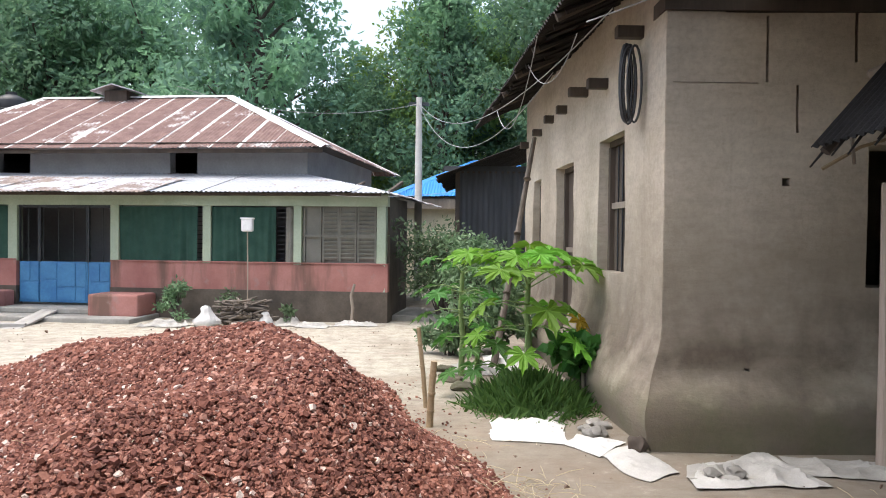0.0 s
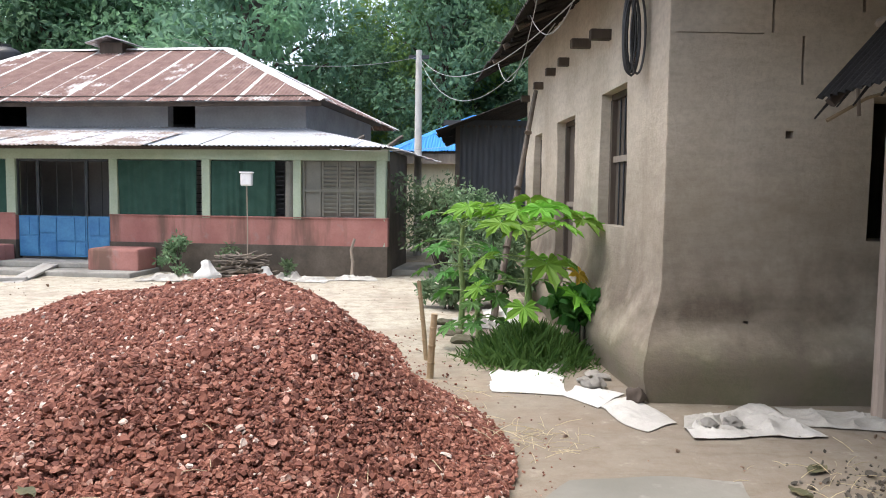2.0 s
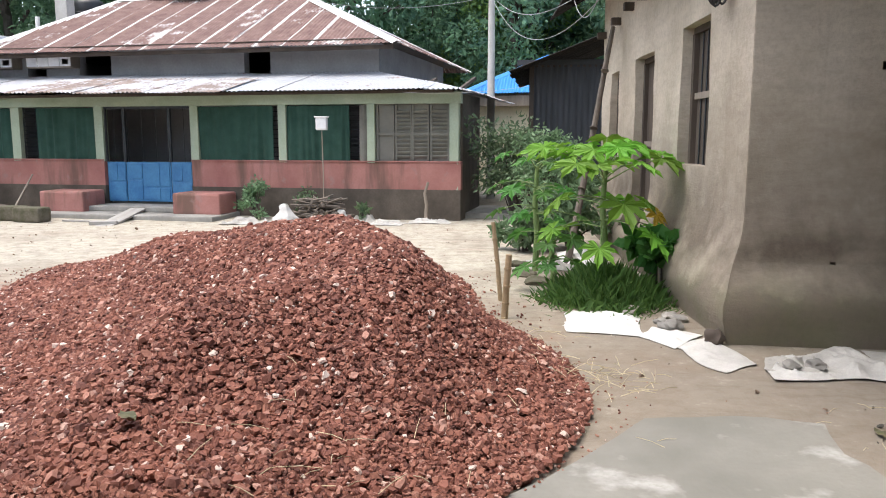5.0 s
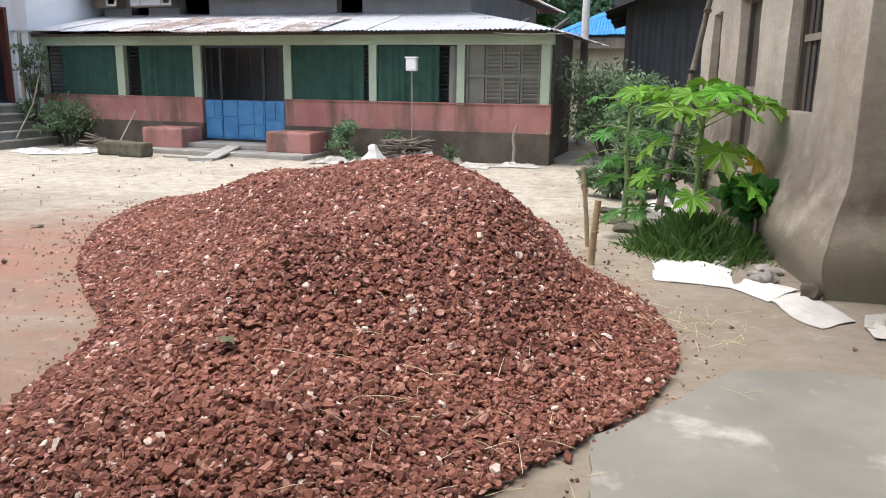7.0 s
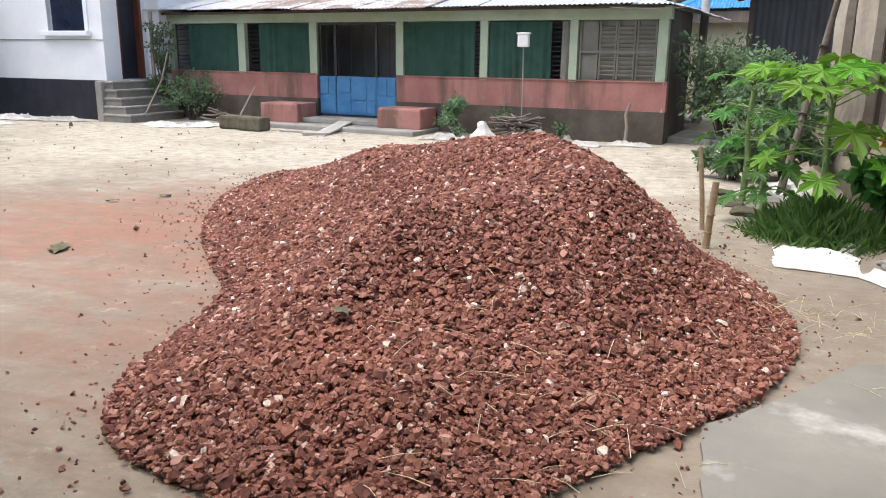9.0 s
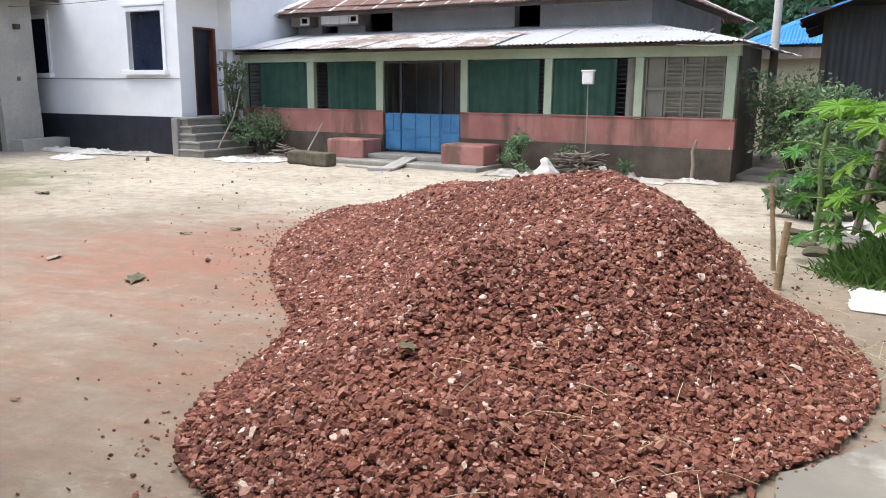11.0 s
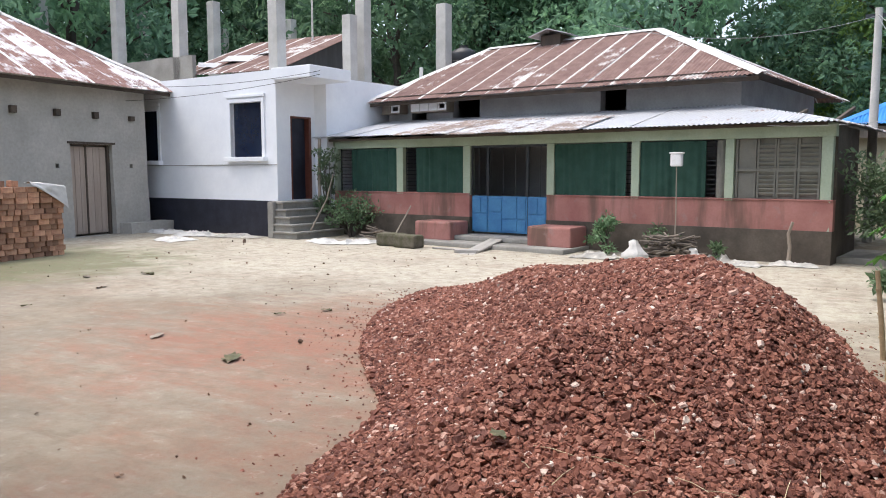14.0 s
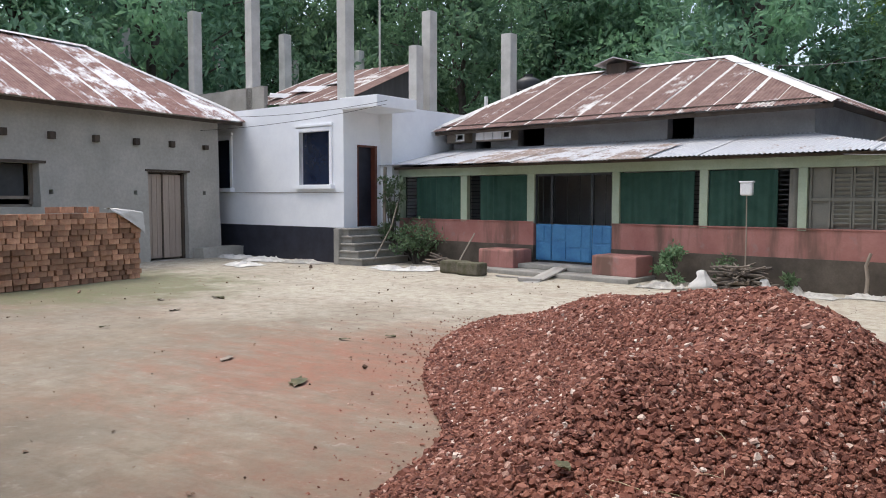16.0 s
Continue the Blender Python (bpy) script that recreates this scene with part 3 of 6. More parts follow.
    for a, b, c, d in ((-7.26, -7.06, 0.66, 1.0), (-7.04, -6.88, 0.66, 1.0), (-7.26, -6.88, 0.28, 0.62), (-6.82, -6.5, 0.7, 1.0), (-6.82, -6.5, 0.28, 0.66), (-6.47, -6.12, 0.55, 1.0),
                       (-6.47, -6.12, 0.28, 0.51), (-6.09, -5.9, 0.55, 1.0), (-6.09, -5.9, 0.28, 0.51), (-5.82, -5.62, 0.66, 1.0), (-5.59, -5.41, 0.66, 1.0), (-5.82, -5.41, 0.28, 0.62)):
        part("gate_plate", boxed(a, b, 0.055, 0.071, c, d, bevel=0.007), GATE_BLUE, g)
    for x in np.linspace(-7.1, -5.55, 6):
        part("gate_bar", tubed([(x, 0.08, z1), (x, 0.08, top)], 0.006, n=6), STEEL_BLACK, g)
    # benches and steps by the gate
    for a, b in ((-8.28, -7.31), (-5.39, -4.42)):
        part("bench", boxed(a, b, -0.72, -0.025, 0.06, 0.48, bevel=0.045), PLASTER_PINK, h, "pink plastered side bench with damp stains")
    part("step", boxed(-8.72, -4.36, -1.12, -0.024, -0.05, 0.09, bevel=0.025), CEMENT, h, "pale worn cement step")
    part("step", boxed(-7.33, -5.47, -0.55, 0.16, 0.09, 0.19, bevel=0.02), CEMENT, h)
    # veranda roof
    lean = part("veranda_roof", boxed(-11.6, -0.1, -0.2, -0.15, 2.3, 2.35), WOOD_DARK, h, "weathered zinc sheet roof")
    for args in (((-11.95, -0.4, 2.40), (0.12, -0.4, 2.35), 0.55, 9.82, (0, 2.4, 0.5)), ((0.12, -0.4, 2.35), (0.12, 6.5, 2.35), 2.4, 6.9, (-2.25, 0, 0.5)), ((-11.95, 6.5, 2.40), (-11.95, -0.4, 2.40), 0, 4.5, (0.55, 0, 0.5))):
        for bm in corrugated(*args, w=0.74):
            part("roof_sheet", bm, ROOF_ZINC, lean)
    for bm in corrugated((-8.9, -0.78, 2.33), (-4.35, -0.74, 2.29), 0, 4.55, (0, 1.75, 0.37), lift=0.035):
        part("roof_sheet", bm, ROOF_STAINED, lean)
    part("fascia", boxed(-11.5, 0.0, -0.03, -0.014, 2.2, 2.32), POST_GREEN, lean)
    rafters = np.linspace(-11.3, -0.1, 15)
    for x in rafters:
        part("rafter", boxed(x - 0.025, x + 0.025, 0.2, 2.0, -0.03, 0.03, m=Matrix.Translation((0, 0, 2.3)) @ Matrix.Shear("XY", 4, (0, 0)) @ pose(0, 0, 0, 11.3)), WOOD_DARK, lean)
    # main roof with its ridge vent
    hip_roof(h, ROOF_RUST, ZINC_CAP, -11.7, -1.5, 1.3, 8.9, 3.36, -10.2, -5.08, 5.08, 0.66)
    part("ceiling_board", boxed(-11.4, -1.8, 1.5, 8.7, 3.47, 3.49), WOOD_DARK, h)
    vent = part("ridge_vent", boxed(-8.35, -7.75, 4.8, 5.4, 4.8, 5.22), WOOD_DARK, h, "small tin-capped ridge vent")
    for s in (-1, 1):
        part("vent_cap", boxed(-0.31, 0.31, -0.5, 0.5, -0.012, 0.012, m=pose(-8.05 + s * 0.28, 5.1, 5.27, 0, s * 16, 0)), ROOF_ZINC, vent)
    return h


pink_house()


def nest_box(x, w, holes):
    b = root("nest_box", -1.0, 14.1, 0, -7.2)
    b.matrix_basis = b.matrix_basis @ pose(x, 1.66, 3.06)
    tagged(b, "weathered wooden nest box fixed under the rusted eave", "nest box", "nest boxes under the eave")
    part("back", boxed(0, w, 0.0, 0.32, 0, 0.03), WOOD_GREY, b)
    part("top", boxed(-0.03, w + 0.03, -0.04, 0.33, 0.24, 0.262), WOOD_GREY, b)
    n = holes
    for k in range(n):
        a, c = k * w / n, (k + 1) * w / n
        if k == n - 1:
            part("front", wall(a + 0.01, c - 0.01, 0.03, 0.24, ((a + 0.06, c - 0.06, 0.07, 0.19),), 0.02, 0.4), PLASTIC_WHITE, b, "pale front with a round hole")
        else:
            part("front", boxed(a + 0.01, c - 0.01, 0, 0.02, 0.03, 0.24), WOOD_GREY if n < 3 else PLASTIC_WHITE, b)
    part("side", boxed(0, 0.015, 0.02, 0.33, 0.03, 0.24), WOOD_GREY, b)
    part("side", boxed(w - 0.015, w, 0.02, 0.33, 0.03, 0.24), WOOD_GREY, b)


nest_box(-11.35, 0.62, 2)
nest_box(-10.35, 1.15, 4)


# ---- white house ----
def white_house():
    h = root("white_house", -12.9, 14.0, 0, -4)
    tagged(h, "white painted flat-roofed house with a black base band, unfinished above", "house")
    w1, w2 = (-1.59, -0.48, 1.92, 3.24), (-5.6, -4.5, 1.86, 3.2)
    part("front_wall", wall(-13, 0, -0.1, 3.96, (w1, w2), 0.22, 1.0), WHITE_WALL, h)
    side = wall(0.22, 1.32, 0, 3.96, ((0.46, 1.16, 0.88, 2.9),), 0.2, 1.0)
    bmesh.ops.transform(side, verts=side.verts, matrix=pose(0, 0, 0, 0, 0, 90))
    part("side_wall", side, WHITE_WALL, h)
    wing = wall(0.0, 0.4, -0.1, 3.86, (), 0.2, 1.0)
    bmesh.ops.translate(wing, verts=wing.verts, vec=(0, 1.3, 0))
    part("wing_wall", wing, WHITE_WALL, h)
    part("wing_wall", boxed(0.2, 0.4, 1.5, 5.2, -0.1, 3.9), WHITE_WALL, h)
    part("base_band", boxed(-13.02, 0.004, -0.012, 0.0, -0.08, 0.86), BLACK_BAND, h, "black bitumen base band")
    part("roof_slab", boxed(-13, 0.2, 0.22, 7.0, 3.8, 3.95), COLUMN, h)
    part("back_wall", boxed(-13, 0.4, 7.0, 7.2, 0, 3.95), WHITE_WALL, h)
    part("end_wall", boxed(-13, -12.8, 0.22, 7.0, 0, 3.8), WHITE_WALL, h)
    part("canopy", boxed(-0.03, 1.22, -0.1, 1.3, 3.7, 3.98, bevel=0.02), WHITE_WALL, h, "white concrete door canopy")
    part("moulding", boxed(-13, 0.0, -0.02, 0.0, 1.72, 1.735), CEMENT, h)
    for a, b, c, d in (w1, w2):
        win = part("window", boxed(a, b, 0.1, 0.112, c, d), plain("dark_window_glass", (0.008, 0.014, 0.035), (0.012, 0.02, 0.045), 2, 20, 0.12, 0.0), h, "dark blue-black window in a white raised surround")
        part("window_frame", boxed(a - 0.1, a, -0.035, 0.05, c, d + 0.09, bevel=0.006), WHITE_WALL, win)
        part("window_frame", boxed(b, b + 0.1, -0.035, 0.05, c, d + 0.09, bevel=0.006), WHITE_WALL, win)
        part("window_frame", boxed(a, b, -0.034, 0.05, d, d + 0.09, bevel=0.006), WHITE_WALL, win)
        part("window_sill", boxed(a - 0.16, b + 0.16, -0.14, 0.05, c - 0.11, c - 0.002, bevel=0.01), WHITE_WALL, win)
        part("drip_ledge", boxed(a - 0.12, b + 0.12, -0.05, 0.0, d + 0.12, d + 0.19, bevel=0.01), WHITE_WALL, win)
    red = plain("red_brown_door_wood", (0.10, 0.028, 0.018), (0.16, 0.05, 0.03), 4, 40, 0.6)
    door = part("door", boxed(-0.18, -0.14, 0.5, 1.12, 0.88, 2.86), BLACK_BAND, h, "dark door in a red-brown frame")
    part("door_frame", boxed(-0.16, 0.012, 0.46, 0.5, 0.88, 2.9), red, door)
    part("door_frame", boxed(-0.16, 0.012, 1.08, 1.16, 0.88, 2.9), red, door)
    part("door_frame", boxed(-0.16, 0.012, 0.5, 1.08, 2.86, 2.9), red, door)
    part("step_cheek", boxed(0.004, 0.19, -0.36, 1.29, -0.05, 0.86, bevel=0.03), CEMENT, h, "grey cement cheek wall of the steps")
    for k in range(5):
        z = 0.86 - 0.172 * k
        part("step", boxed(0.192, 0.38 + 0.14 * k, -0.22 - 0.03 * k, 1.29, -0.05, z - 0.05), CEMENT, h, "worn grey cement step")
        part("tread", boxed(0.192, 0.42 + 0.14 * k, -0.26 - 0.03 * k, 1.288, z - 0.05, z, bevel=0.018), CEMENT, h, "worn grey cement tread")
    # the roof stage
    cols = ((-0.27, 0.35, 3.95, 7.4, 0.15), (-4.62, 0.9, 3.95, 7.7, 0.15), (-7.46, 0.9, 3.95, 7.28, 0.15), (-10.69, 4.0, 3.95, 7.16, 0.15), (-6.93, 4.0, 3.95, 7.03, 0.15), (-9.39, 6.5, 3.95, 6.8, 0.12),
            (-5.96, 6.5, 3.95, 6.75, 0.14), (-0.06, 2.75, 3.95, 5.65, 0.14), (-0.05, 3.3, 3.95, 6.65, 0.15), (-11.8, 1.0, 3.95, 7.4, 0.15))
    for x, y, za, zb, r in cols:
        c = part("column", boxed(x - r, x + r, y - r, y + r, za, zb, bevel=0.012), COLUMN, h, "bare concrete column with rusty starter bars")
        for sx in (-0.6, 0.6):
            part("starter_bar", tubed([(x + sx * r, y, zb - 0.05), (x + sx * r + 0.01, y, zb + random.uniform(0.25, 0.55))], 0.009, n=5), STEEL_BLACK, c)
    par = part("parapet", wall(-8.6, -3.95, 3.95, 4.72, (), 0.13, 0.3, lambda u, y, z: (0, 0, 0.03 * noise.noise(Vector((u * 3, 0, 5))) if z > 4.6 else 0)), CEMENT, h, "rough unplastered low wall")
    par.matrix_basis = pose(0, 0.75, 0)
    shed = part("roof_shed", boxed(-6.0, -0.9, 3.9, 4.0, 3.95, 5.4), WOOD_DARK, h, "patched tin shed roof")
    for bm in corrugated((-5.2, 0.85, 4.2), (-0.7, 0.85, 4.12), 0, 4.5, (0, 3.2, 1.35), 0.8):
        part("roof_sheet", bm, ROOF_RUST, shed)
    for x, y, l, w, turn in ((-3.3, 1.75, 1.0, 0.6, 24), (-2.9, 2.3, 0.8, 0.5, -15), (-3.9, 1.35, 0.7, 0.45, 50)):
        loose = part("loose_sheet", wall(-l / 2, l / 2, 0, 0.012, (), w, 0.1, lambda u, y, z: (0, 0.05 * noise.noise(Vector((u * 4, 0, 1))), 0.03 * noise.noise(Vector((u * 6, z, 2))))), ROOF_STAINED, shed, "loose pale scrap of tin")
        loose.matrix_basis = pose(x, y, 4.22 + (y - 0.85) * 0.42, 23, 0, turn)
    part("thin_pole", tubed([(-2.2, 3.6, 3.95), (-2.2, 3.6, 7.6)], 0.03, n=7), COLUMN, shed, "thin grey pole")
    bm = bmesh.new()
    tri = [(-0.95, 1.1, 4.0), (-0.95, 4.0, 4.0), (-0.95, 4.0, 5.42), (-0.95, 1.1, 4.2)]
    a = [bm.verts.new(p) for p in tri]
    b = [bm.verts.new((p[0] - 0.05, *p[1:])) for p in tri]
    bm.faces.new(a)
    bm.faces.new(b[::-1])
    for k in range(4):
        bm.faces.new((a[k], b[k], b[(k + 1) % 4], a[(k + 1) % 4]))
    part("gable_board", bm, TIN_WALL, shed)
    return h


white_house()


def far_column():
    c = root("concrete_column", -15.2, 20.5)
    tagged(c, "bare concrete column of a house under construction", "column")
    c.matrix_basis = pose(-11.9, 20.2, 0, 0, 0, -4)
    part("shaft", boxed(-0.17, 0.17, -0.17, 0.17, 0, 6.45, bevel=0.012), COLUMN, c)
    part("starter_bar", tubed([(0.08, 0, 6.4), (0.09, 0, 6.8)], 0.009, n=5), STEEL_BLACK, c)


far_column()


def water_tank():
    t = root("water_tank", -12.0, 21.6, 0)
    tagged(t, "round black plastic water tank on a stand", "water tank")
    bm = bmesh.new()
    prof = [(0.4, 4.5), (0.42, 4.75), (0.4, 4.77), (0.42, 4.95), (0.4, 4.97), (0.42, 5.18), (0.36, 5.28), (0.15, 5.38), (0.15, 5.45), (0.02, 5.46)]
    rings = [[bm.verts.new((r * math.cos(a * math.tau / 20), r * math.sin(a * math.tau / 20), z)) for a in range(20)] for r, z in prof]
    for p, q in zip(rings, rings[1:]):
        for k in range(20):
            bm.faces.new((p[k], p[(k + 1) % 20], q[(k + 1) % 20], q[k]))
    bm.faces.new(rings[0][::-1])
    bm.faces.new(rings[-1])
    part("barrel", bm, PLASTIC_BLACK, t, smooth=True)
    part("stand", boxed(-0.4, 0.4, -0.4, 0.4, 0, 4.5), COLUMN, t)
    part("pipe", tubed([(-1.0, -0.9, 0), (-1.0, -0.9, 4.75)], 0.06, n=8), PLASTIC_WHITE, t, "white plastic vent pipe")


water_tank()


# ---- grey mud house with the tin hip roof ----
def grey_house():
    h = root("mud_house", -17.3, 13.9, 0, 95)
    tagged(h, "grey mud-plastered house with patched rusty tin roof", "house")
    door, win = (-2.43, -1.2, 0.0, 2.24), (-6.75, -5.25, 1.38, 2.32)
    stubs = (-8.1, -7.0, -6.05, -4.97, -3.88, -2.77, -1.7, -0.58)
    dots = [(x - 0.05, x + 0.05, 1.66, 1.76) for x in (-5.0, -2.8, -0.62)]
    part("front_wall", wall(-11, -0.08, -0.1, 3.86, (door, win, *dots), 0.42, 0.22, lambda u, y, z: (0, 0.03 * noise.noise(Vector((u, z, 2))) - 0.05 * max(0, 1 - z / 2.5), 0)), MUD_GREY, h)
    part("end_wall", boxed(-0.38, -0.08, 0.42, 6, 0, 3.8), MUD_GREY, h)
    part("back_wall", boxed(-11, -0.38, 5.7, 6, 0, 3.8), MUD_GREY, h)
    part("end_wall", boxed(-11, -10.6, 0.42, 5.7, 0, 3.8), MUD_GREY, h)
    part("inner_floor", boxed(-10.6, -0.38, 0.42, 5.7, 0, 0.1), MUD_GREY, h)
    part("ceiling_board", boxed(-10.6, -0.38, 0.45, 5.7, 3.5, 3.55), WOOD_DARK, h)
    for x in stubs:
        part("joist_end", boxed(x - 0.07, x + 0.07, -0.1, 0.3, 2.86, 2.98 if x > -1 else 3.02, bevel=0.01), WOOD_DARK, h)
    d = part("door", boxed(-2.43, -1.2, 0.12, 0.14, 2.2, 2.24), WOOD_DARK, h, "pale weathered double wooden door, closed")
    for a, b in ((-2.36, -1.9), (-1.86, -1.28)):
        leaf = part("door_leaf", boxed(a, b, 0.16, 0.2, 0.05, 2.18, bevel=0.005), WOOD_DOOR, d)
        for k in range(3):
            x = a + (b - a) * k / 3
            part("plank", boxed(x + 0.008, x + (b - a) / 3 - 0.004, 0.148, 0.161, 0.06, 2.16, bevel=0.003), WOOD_DOOR, leaf)
    part("door_frame", boxed(-2.43, -2.37, 0.1, 0.24, 0, 2.2), WOOD_DARK, d)
    part("door_frame", boxed(-1.27, -1.2, 0.1, 0.24, 0, 2.2), WOOD_DARK, d)
    part("door_post", boxed(-1.9, -1.86, 0.13, 0.2, 0.05, 2.2), WOOD_DARK, d)
    part("lintel", boxed(-2.5, -1.12, -0.035, 0.3, 2.241, 2.29), WOOD_DARK, h)
    w = part("window", boxed(-6.75, -5.25, 0.3, 0.34, 1.38, 1.44), WOOD_GREY, h, "dark open window with a wooden rail")
    part("window_rail", boxed(-6.75, -5.25, 0.24, 0.3, 1.55, 1.62), WOOD_GREY, w)
    part("window_frame", boxed(-5.32, -5.25, 0.24, 0.3, 1.44, 2.32), WOOD_GREY, w)
    # near-black panel stands for the unlit room behind the open window
    part("room_shade_panel", boxed(-6.7, -5.4, 0.34, 0.37, 1.62, 2.3), DARK_ROOM, w)
    part("lintel", boxed(-6.95, -5.1, -0.02, 0.3, 2.321, 2.38), WOOD_DARK, h)
    part("plinth", wall(-1.1, 0.4, -0.1, 0.27, (), 0.55, 0.12, lambda u, y, z: (0, 0.06 * noise.noise(Vector((u * 2, z, 6))), 0)), MUD_GREY, h, "rounded mud plinth with moss").matrix_basis = pose(0, -0.47, 0)
    hip_roof(h, ROOF_RUST_PATCHED, ZINC_CAP, -12.2, 0.85, -0.62, 6.6, 3.64, -9.5, -1.9, 5.62, 0.8)


ROOF_RUST_PATCHED = rusty("patched_rusted_tin", (0.19, 0.105, 0.09), (0.29, 0.175, 0.155), (0.66, 0.67, 0.69), 0.21, 0.08)
grey_house()


# ---- clay house beside the papaya ----
def swell(z, top, soft, out):
    """How far the plinth stands out at a height: nothing at the top, full below, tucked in at the foot."""
    s = min(1.0, max(0.0, (top - z) / soft))
    return out * s * s * (3 - 2 * s) * (0.6 + 0.4 * min(1.0, max(0.0, z / 0.3)))


def clay_house():
    h = root("clay_house", 1.66, 5.85)
    tagged(h, "clay-walled house with deep window openings and dark eaves", "house")
    wob = lambda u, z, s: min(1.0, abs(u) / 0.5) * 0.022 * noise.noise(Vector((u * 0.9, z * 0.9, s))) + min(1.0, abs(u) / 0.5) * 0.007 * noise.noise(Vector((u * 4, z * 4, s)))

    # the plinth swells out below the ledge and turns the corner in a round
    def swells(u, z):
        k = 1 + 0.3 * noise.noise(Vector((u * 1.5, z * 2, 4)))
        return swell(z, 0.95, 0.8, 0.22) * k, swell(z, 0.62, 0.3, 0.14) * k

    def front(u, y, z):
        (f, g), turn_by = swells(u, z), radians(45) * max(0.0, 1 + u / 0.35)
        return (g * math.sin(turn_by), wob(u, z, 2) - f * math.cos(turn_by), 0)

    def side(u, y, z):
        (f, g), turn_by = swells(-u, z), radians(45) * max(0.0, 1 - u / 0.35)
        return (-f * math.sin(turn_by), wob(u, z, 9) - g * math.cos(turn_by), 0)

    wins = ((-2.02, -1.08, 1.27, 2.56), (-4.25, -3.22, 0.4, 2.48), (-6.1, -5.42, 1.15, 2.44))
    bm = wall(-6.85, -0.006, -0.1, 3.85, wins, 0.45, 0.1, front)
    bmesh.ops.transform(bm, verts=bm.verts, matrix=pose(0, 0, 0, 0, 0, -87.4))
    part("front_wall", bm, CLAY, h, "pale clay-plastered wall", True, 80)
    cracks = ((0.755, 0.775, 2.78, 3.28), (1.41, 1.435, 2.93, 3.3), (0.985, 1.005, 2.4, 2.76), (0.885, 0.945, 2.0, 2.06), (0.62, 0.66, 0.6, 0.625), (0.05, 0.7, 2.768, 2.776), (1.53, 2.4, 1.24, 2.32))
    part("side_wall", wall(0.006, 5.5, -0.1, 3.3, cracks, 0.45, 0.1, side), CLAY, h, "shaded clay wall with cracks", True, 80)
    # dark strip put in for the shaded roof underside above the wall
    part("underside_strip", boxed(-0.02, 5.5, -0.02, 0.3, 3.31, 3.42), WOOD_DARK, h)
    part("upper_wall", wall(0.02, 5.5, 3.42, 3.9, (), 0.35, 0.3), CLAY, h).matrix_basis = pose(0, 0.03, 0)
    back = boxed(5.0, 5.4, 0.45, 6.8, 0, 3.6)
    part("back_wall", back, CLAY, h)
    part("end_wall", boxed(-0.2, 5.0, 6.4, 6.8, 0, 3.7), CLAY, h)
    part("inner_floor", boxed(0.4, 5.0, 0.5, 6.4, 0, 0.35), CLAY, h)
    part("ceiling_board", boxed(0.2, 5.0, 0.45, 6.4, 3.45, 3.5), WOOD_DARK, h)
    turn = pose(0, 0, 0, 0, 0, -87.4)
    for k, (a, b, c, d) in enumerate(wins):
        w = part("window" if k != 1 else "door", boxed(a, b, 0.11, 0.18, d - 0.06, d), WOOD_DARK, h, "deep dark opening with a worn wooden frame")
        w.matrix_basis = turn
        part("frame_post", boxed(a, a + 0.07, 0.1, 0.18, c, d - 0.06), WOOD_DARK, w)
        part("frame_post", boxed(b - 0.07, b, 0.1, 0.18, c, d - 0.06), WOOD_DARK, w)
        part("shutter", boxed(a + 0.07, b - 0.2, 0.15, 0.18, c, d - 0.06), WOOD_DARK, w)
        part("crossbar", boxed(a + 0.07, b - 0.07, 0.12, 0.15, (c + d) / 2 - 0.03, (c + d) / 2 + 0.03), WOOD_GREY, w)
        if k == 0:
            for i in range(1, 5):
                x = a + 0.07 + (b - a - 0.14) * i / 5
                part("window_bar", tubed([(x, 0.14, c), (x, 0.14, d - 0.06)], 0.008, n=6), STEEL_BLACK, w)
    for a, z in ((1.72, 3.09), (2.6, 3.17), (3.66, 3.15), (4.51, 3.16), (5.46, 3.11), (6.7, 3.07), (0.62, 3.3)):
        o = part("joist_end", boxed(-a - 0.05, -a + 0.05, -0.22 if a < 1 else -0.2 if a < 3 else -0.13, 0.3, z - 0.05, z + 0.05, bevel=0.012), WOOD_DARK, h, "dark projecting joist end")
        o.matrix_basis = turn
    roof = part("roof", boxed(2.0, 3.0, 3.2, 3.3, 5.0, 5.1), WOOD_DARK, h, "dark low tin roof with thatch beneath")
    e0, e1 = Vector((-0.61, -2.1, 3.5)), Vector((-1.09, 8.4, 3.55))
    for bm in corrugated(e1, e0, 3.6, 4.4, (3.4, 0, 1.7), 0.8, amp=0.016):
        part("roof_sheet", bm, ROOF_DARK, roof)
    # side overhang drawn out beyond the view to shade the side wall
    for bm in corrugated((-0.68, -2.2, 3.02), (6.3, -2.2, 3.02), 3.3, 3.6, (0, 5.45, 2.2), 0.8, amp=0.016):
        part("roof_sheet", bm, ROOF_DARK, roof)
    d = (e1 - e0).normalized()
    bm = bmesh.new()
    for s in range(28):
        for w in range(3):
            p = e0 + d * (0.15 + 0.32 * s + random.uniform(-0.1, 0.1)) + Vector((0.08 + 0.2 * w, 0, -0.03 + 0.1 * w))
            tube(bm, [p, p + Vector((0.25, random.uniform(-0.1, 0.1), 0.09)), p + Vector((0.7, random.uniform(-0.1, 0.1), 0.3))], 0.03, 0.02, 5)
    tagged(part("thatch", bm, THATCH, roof), kind="stuff")
    for k in range(7):
        p = e0 + d * (0.4 + 1.25 * k)
        part("rafter", tubed([p + Vector((0.03, 0, -0.05)), p + Vector((0.7, 0, 0.27))], 0.04, 0.045, 7), WOOD_DARK, roof)


clay_house()


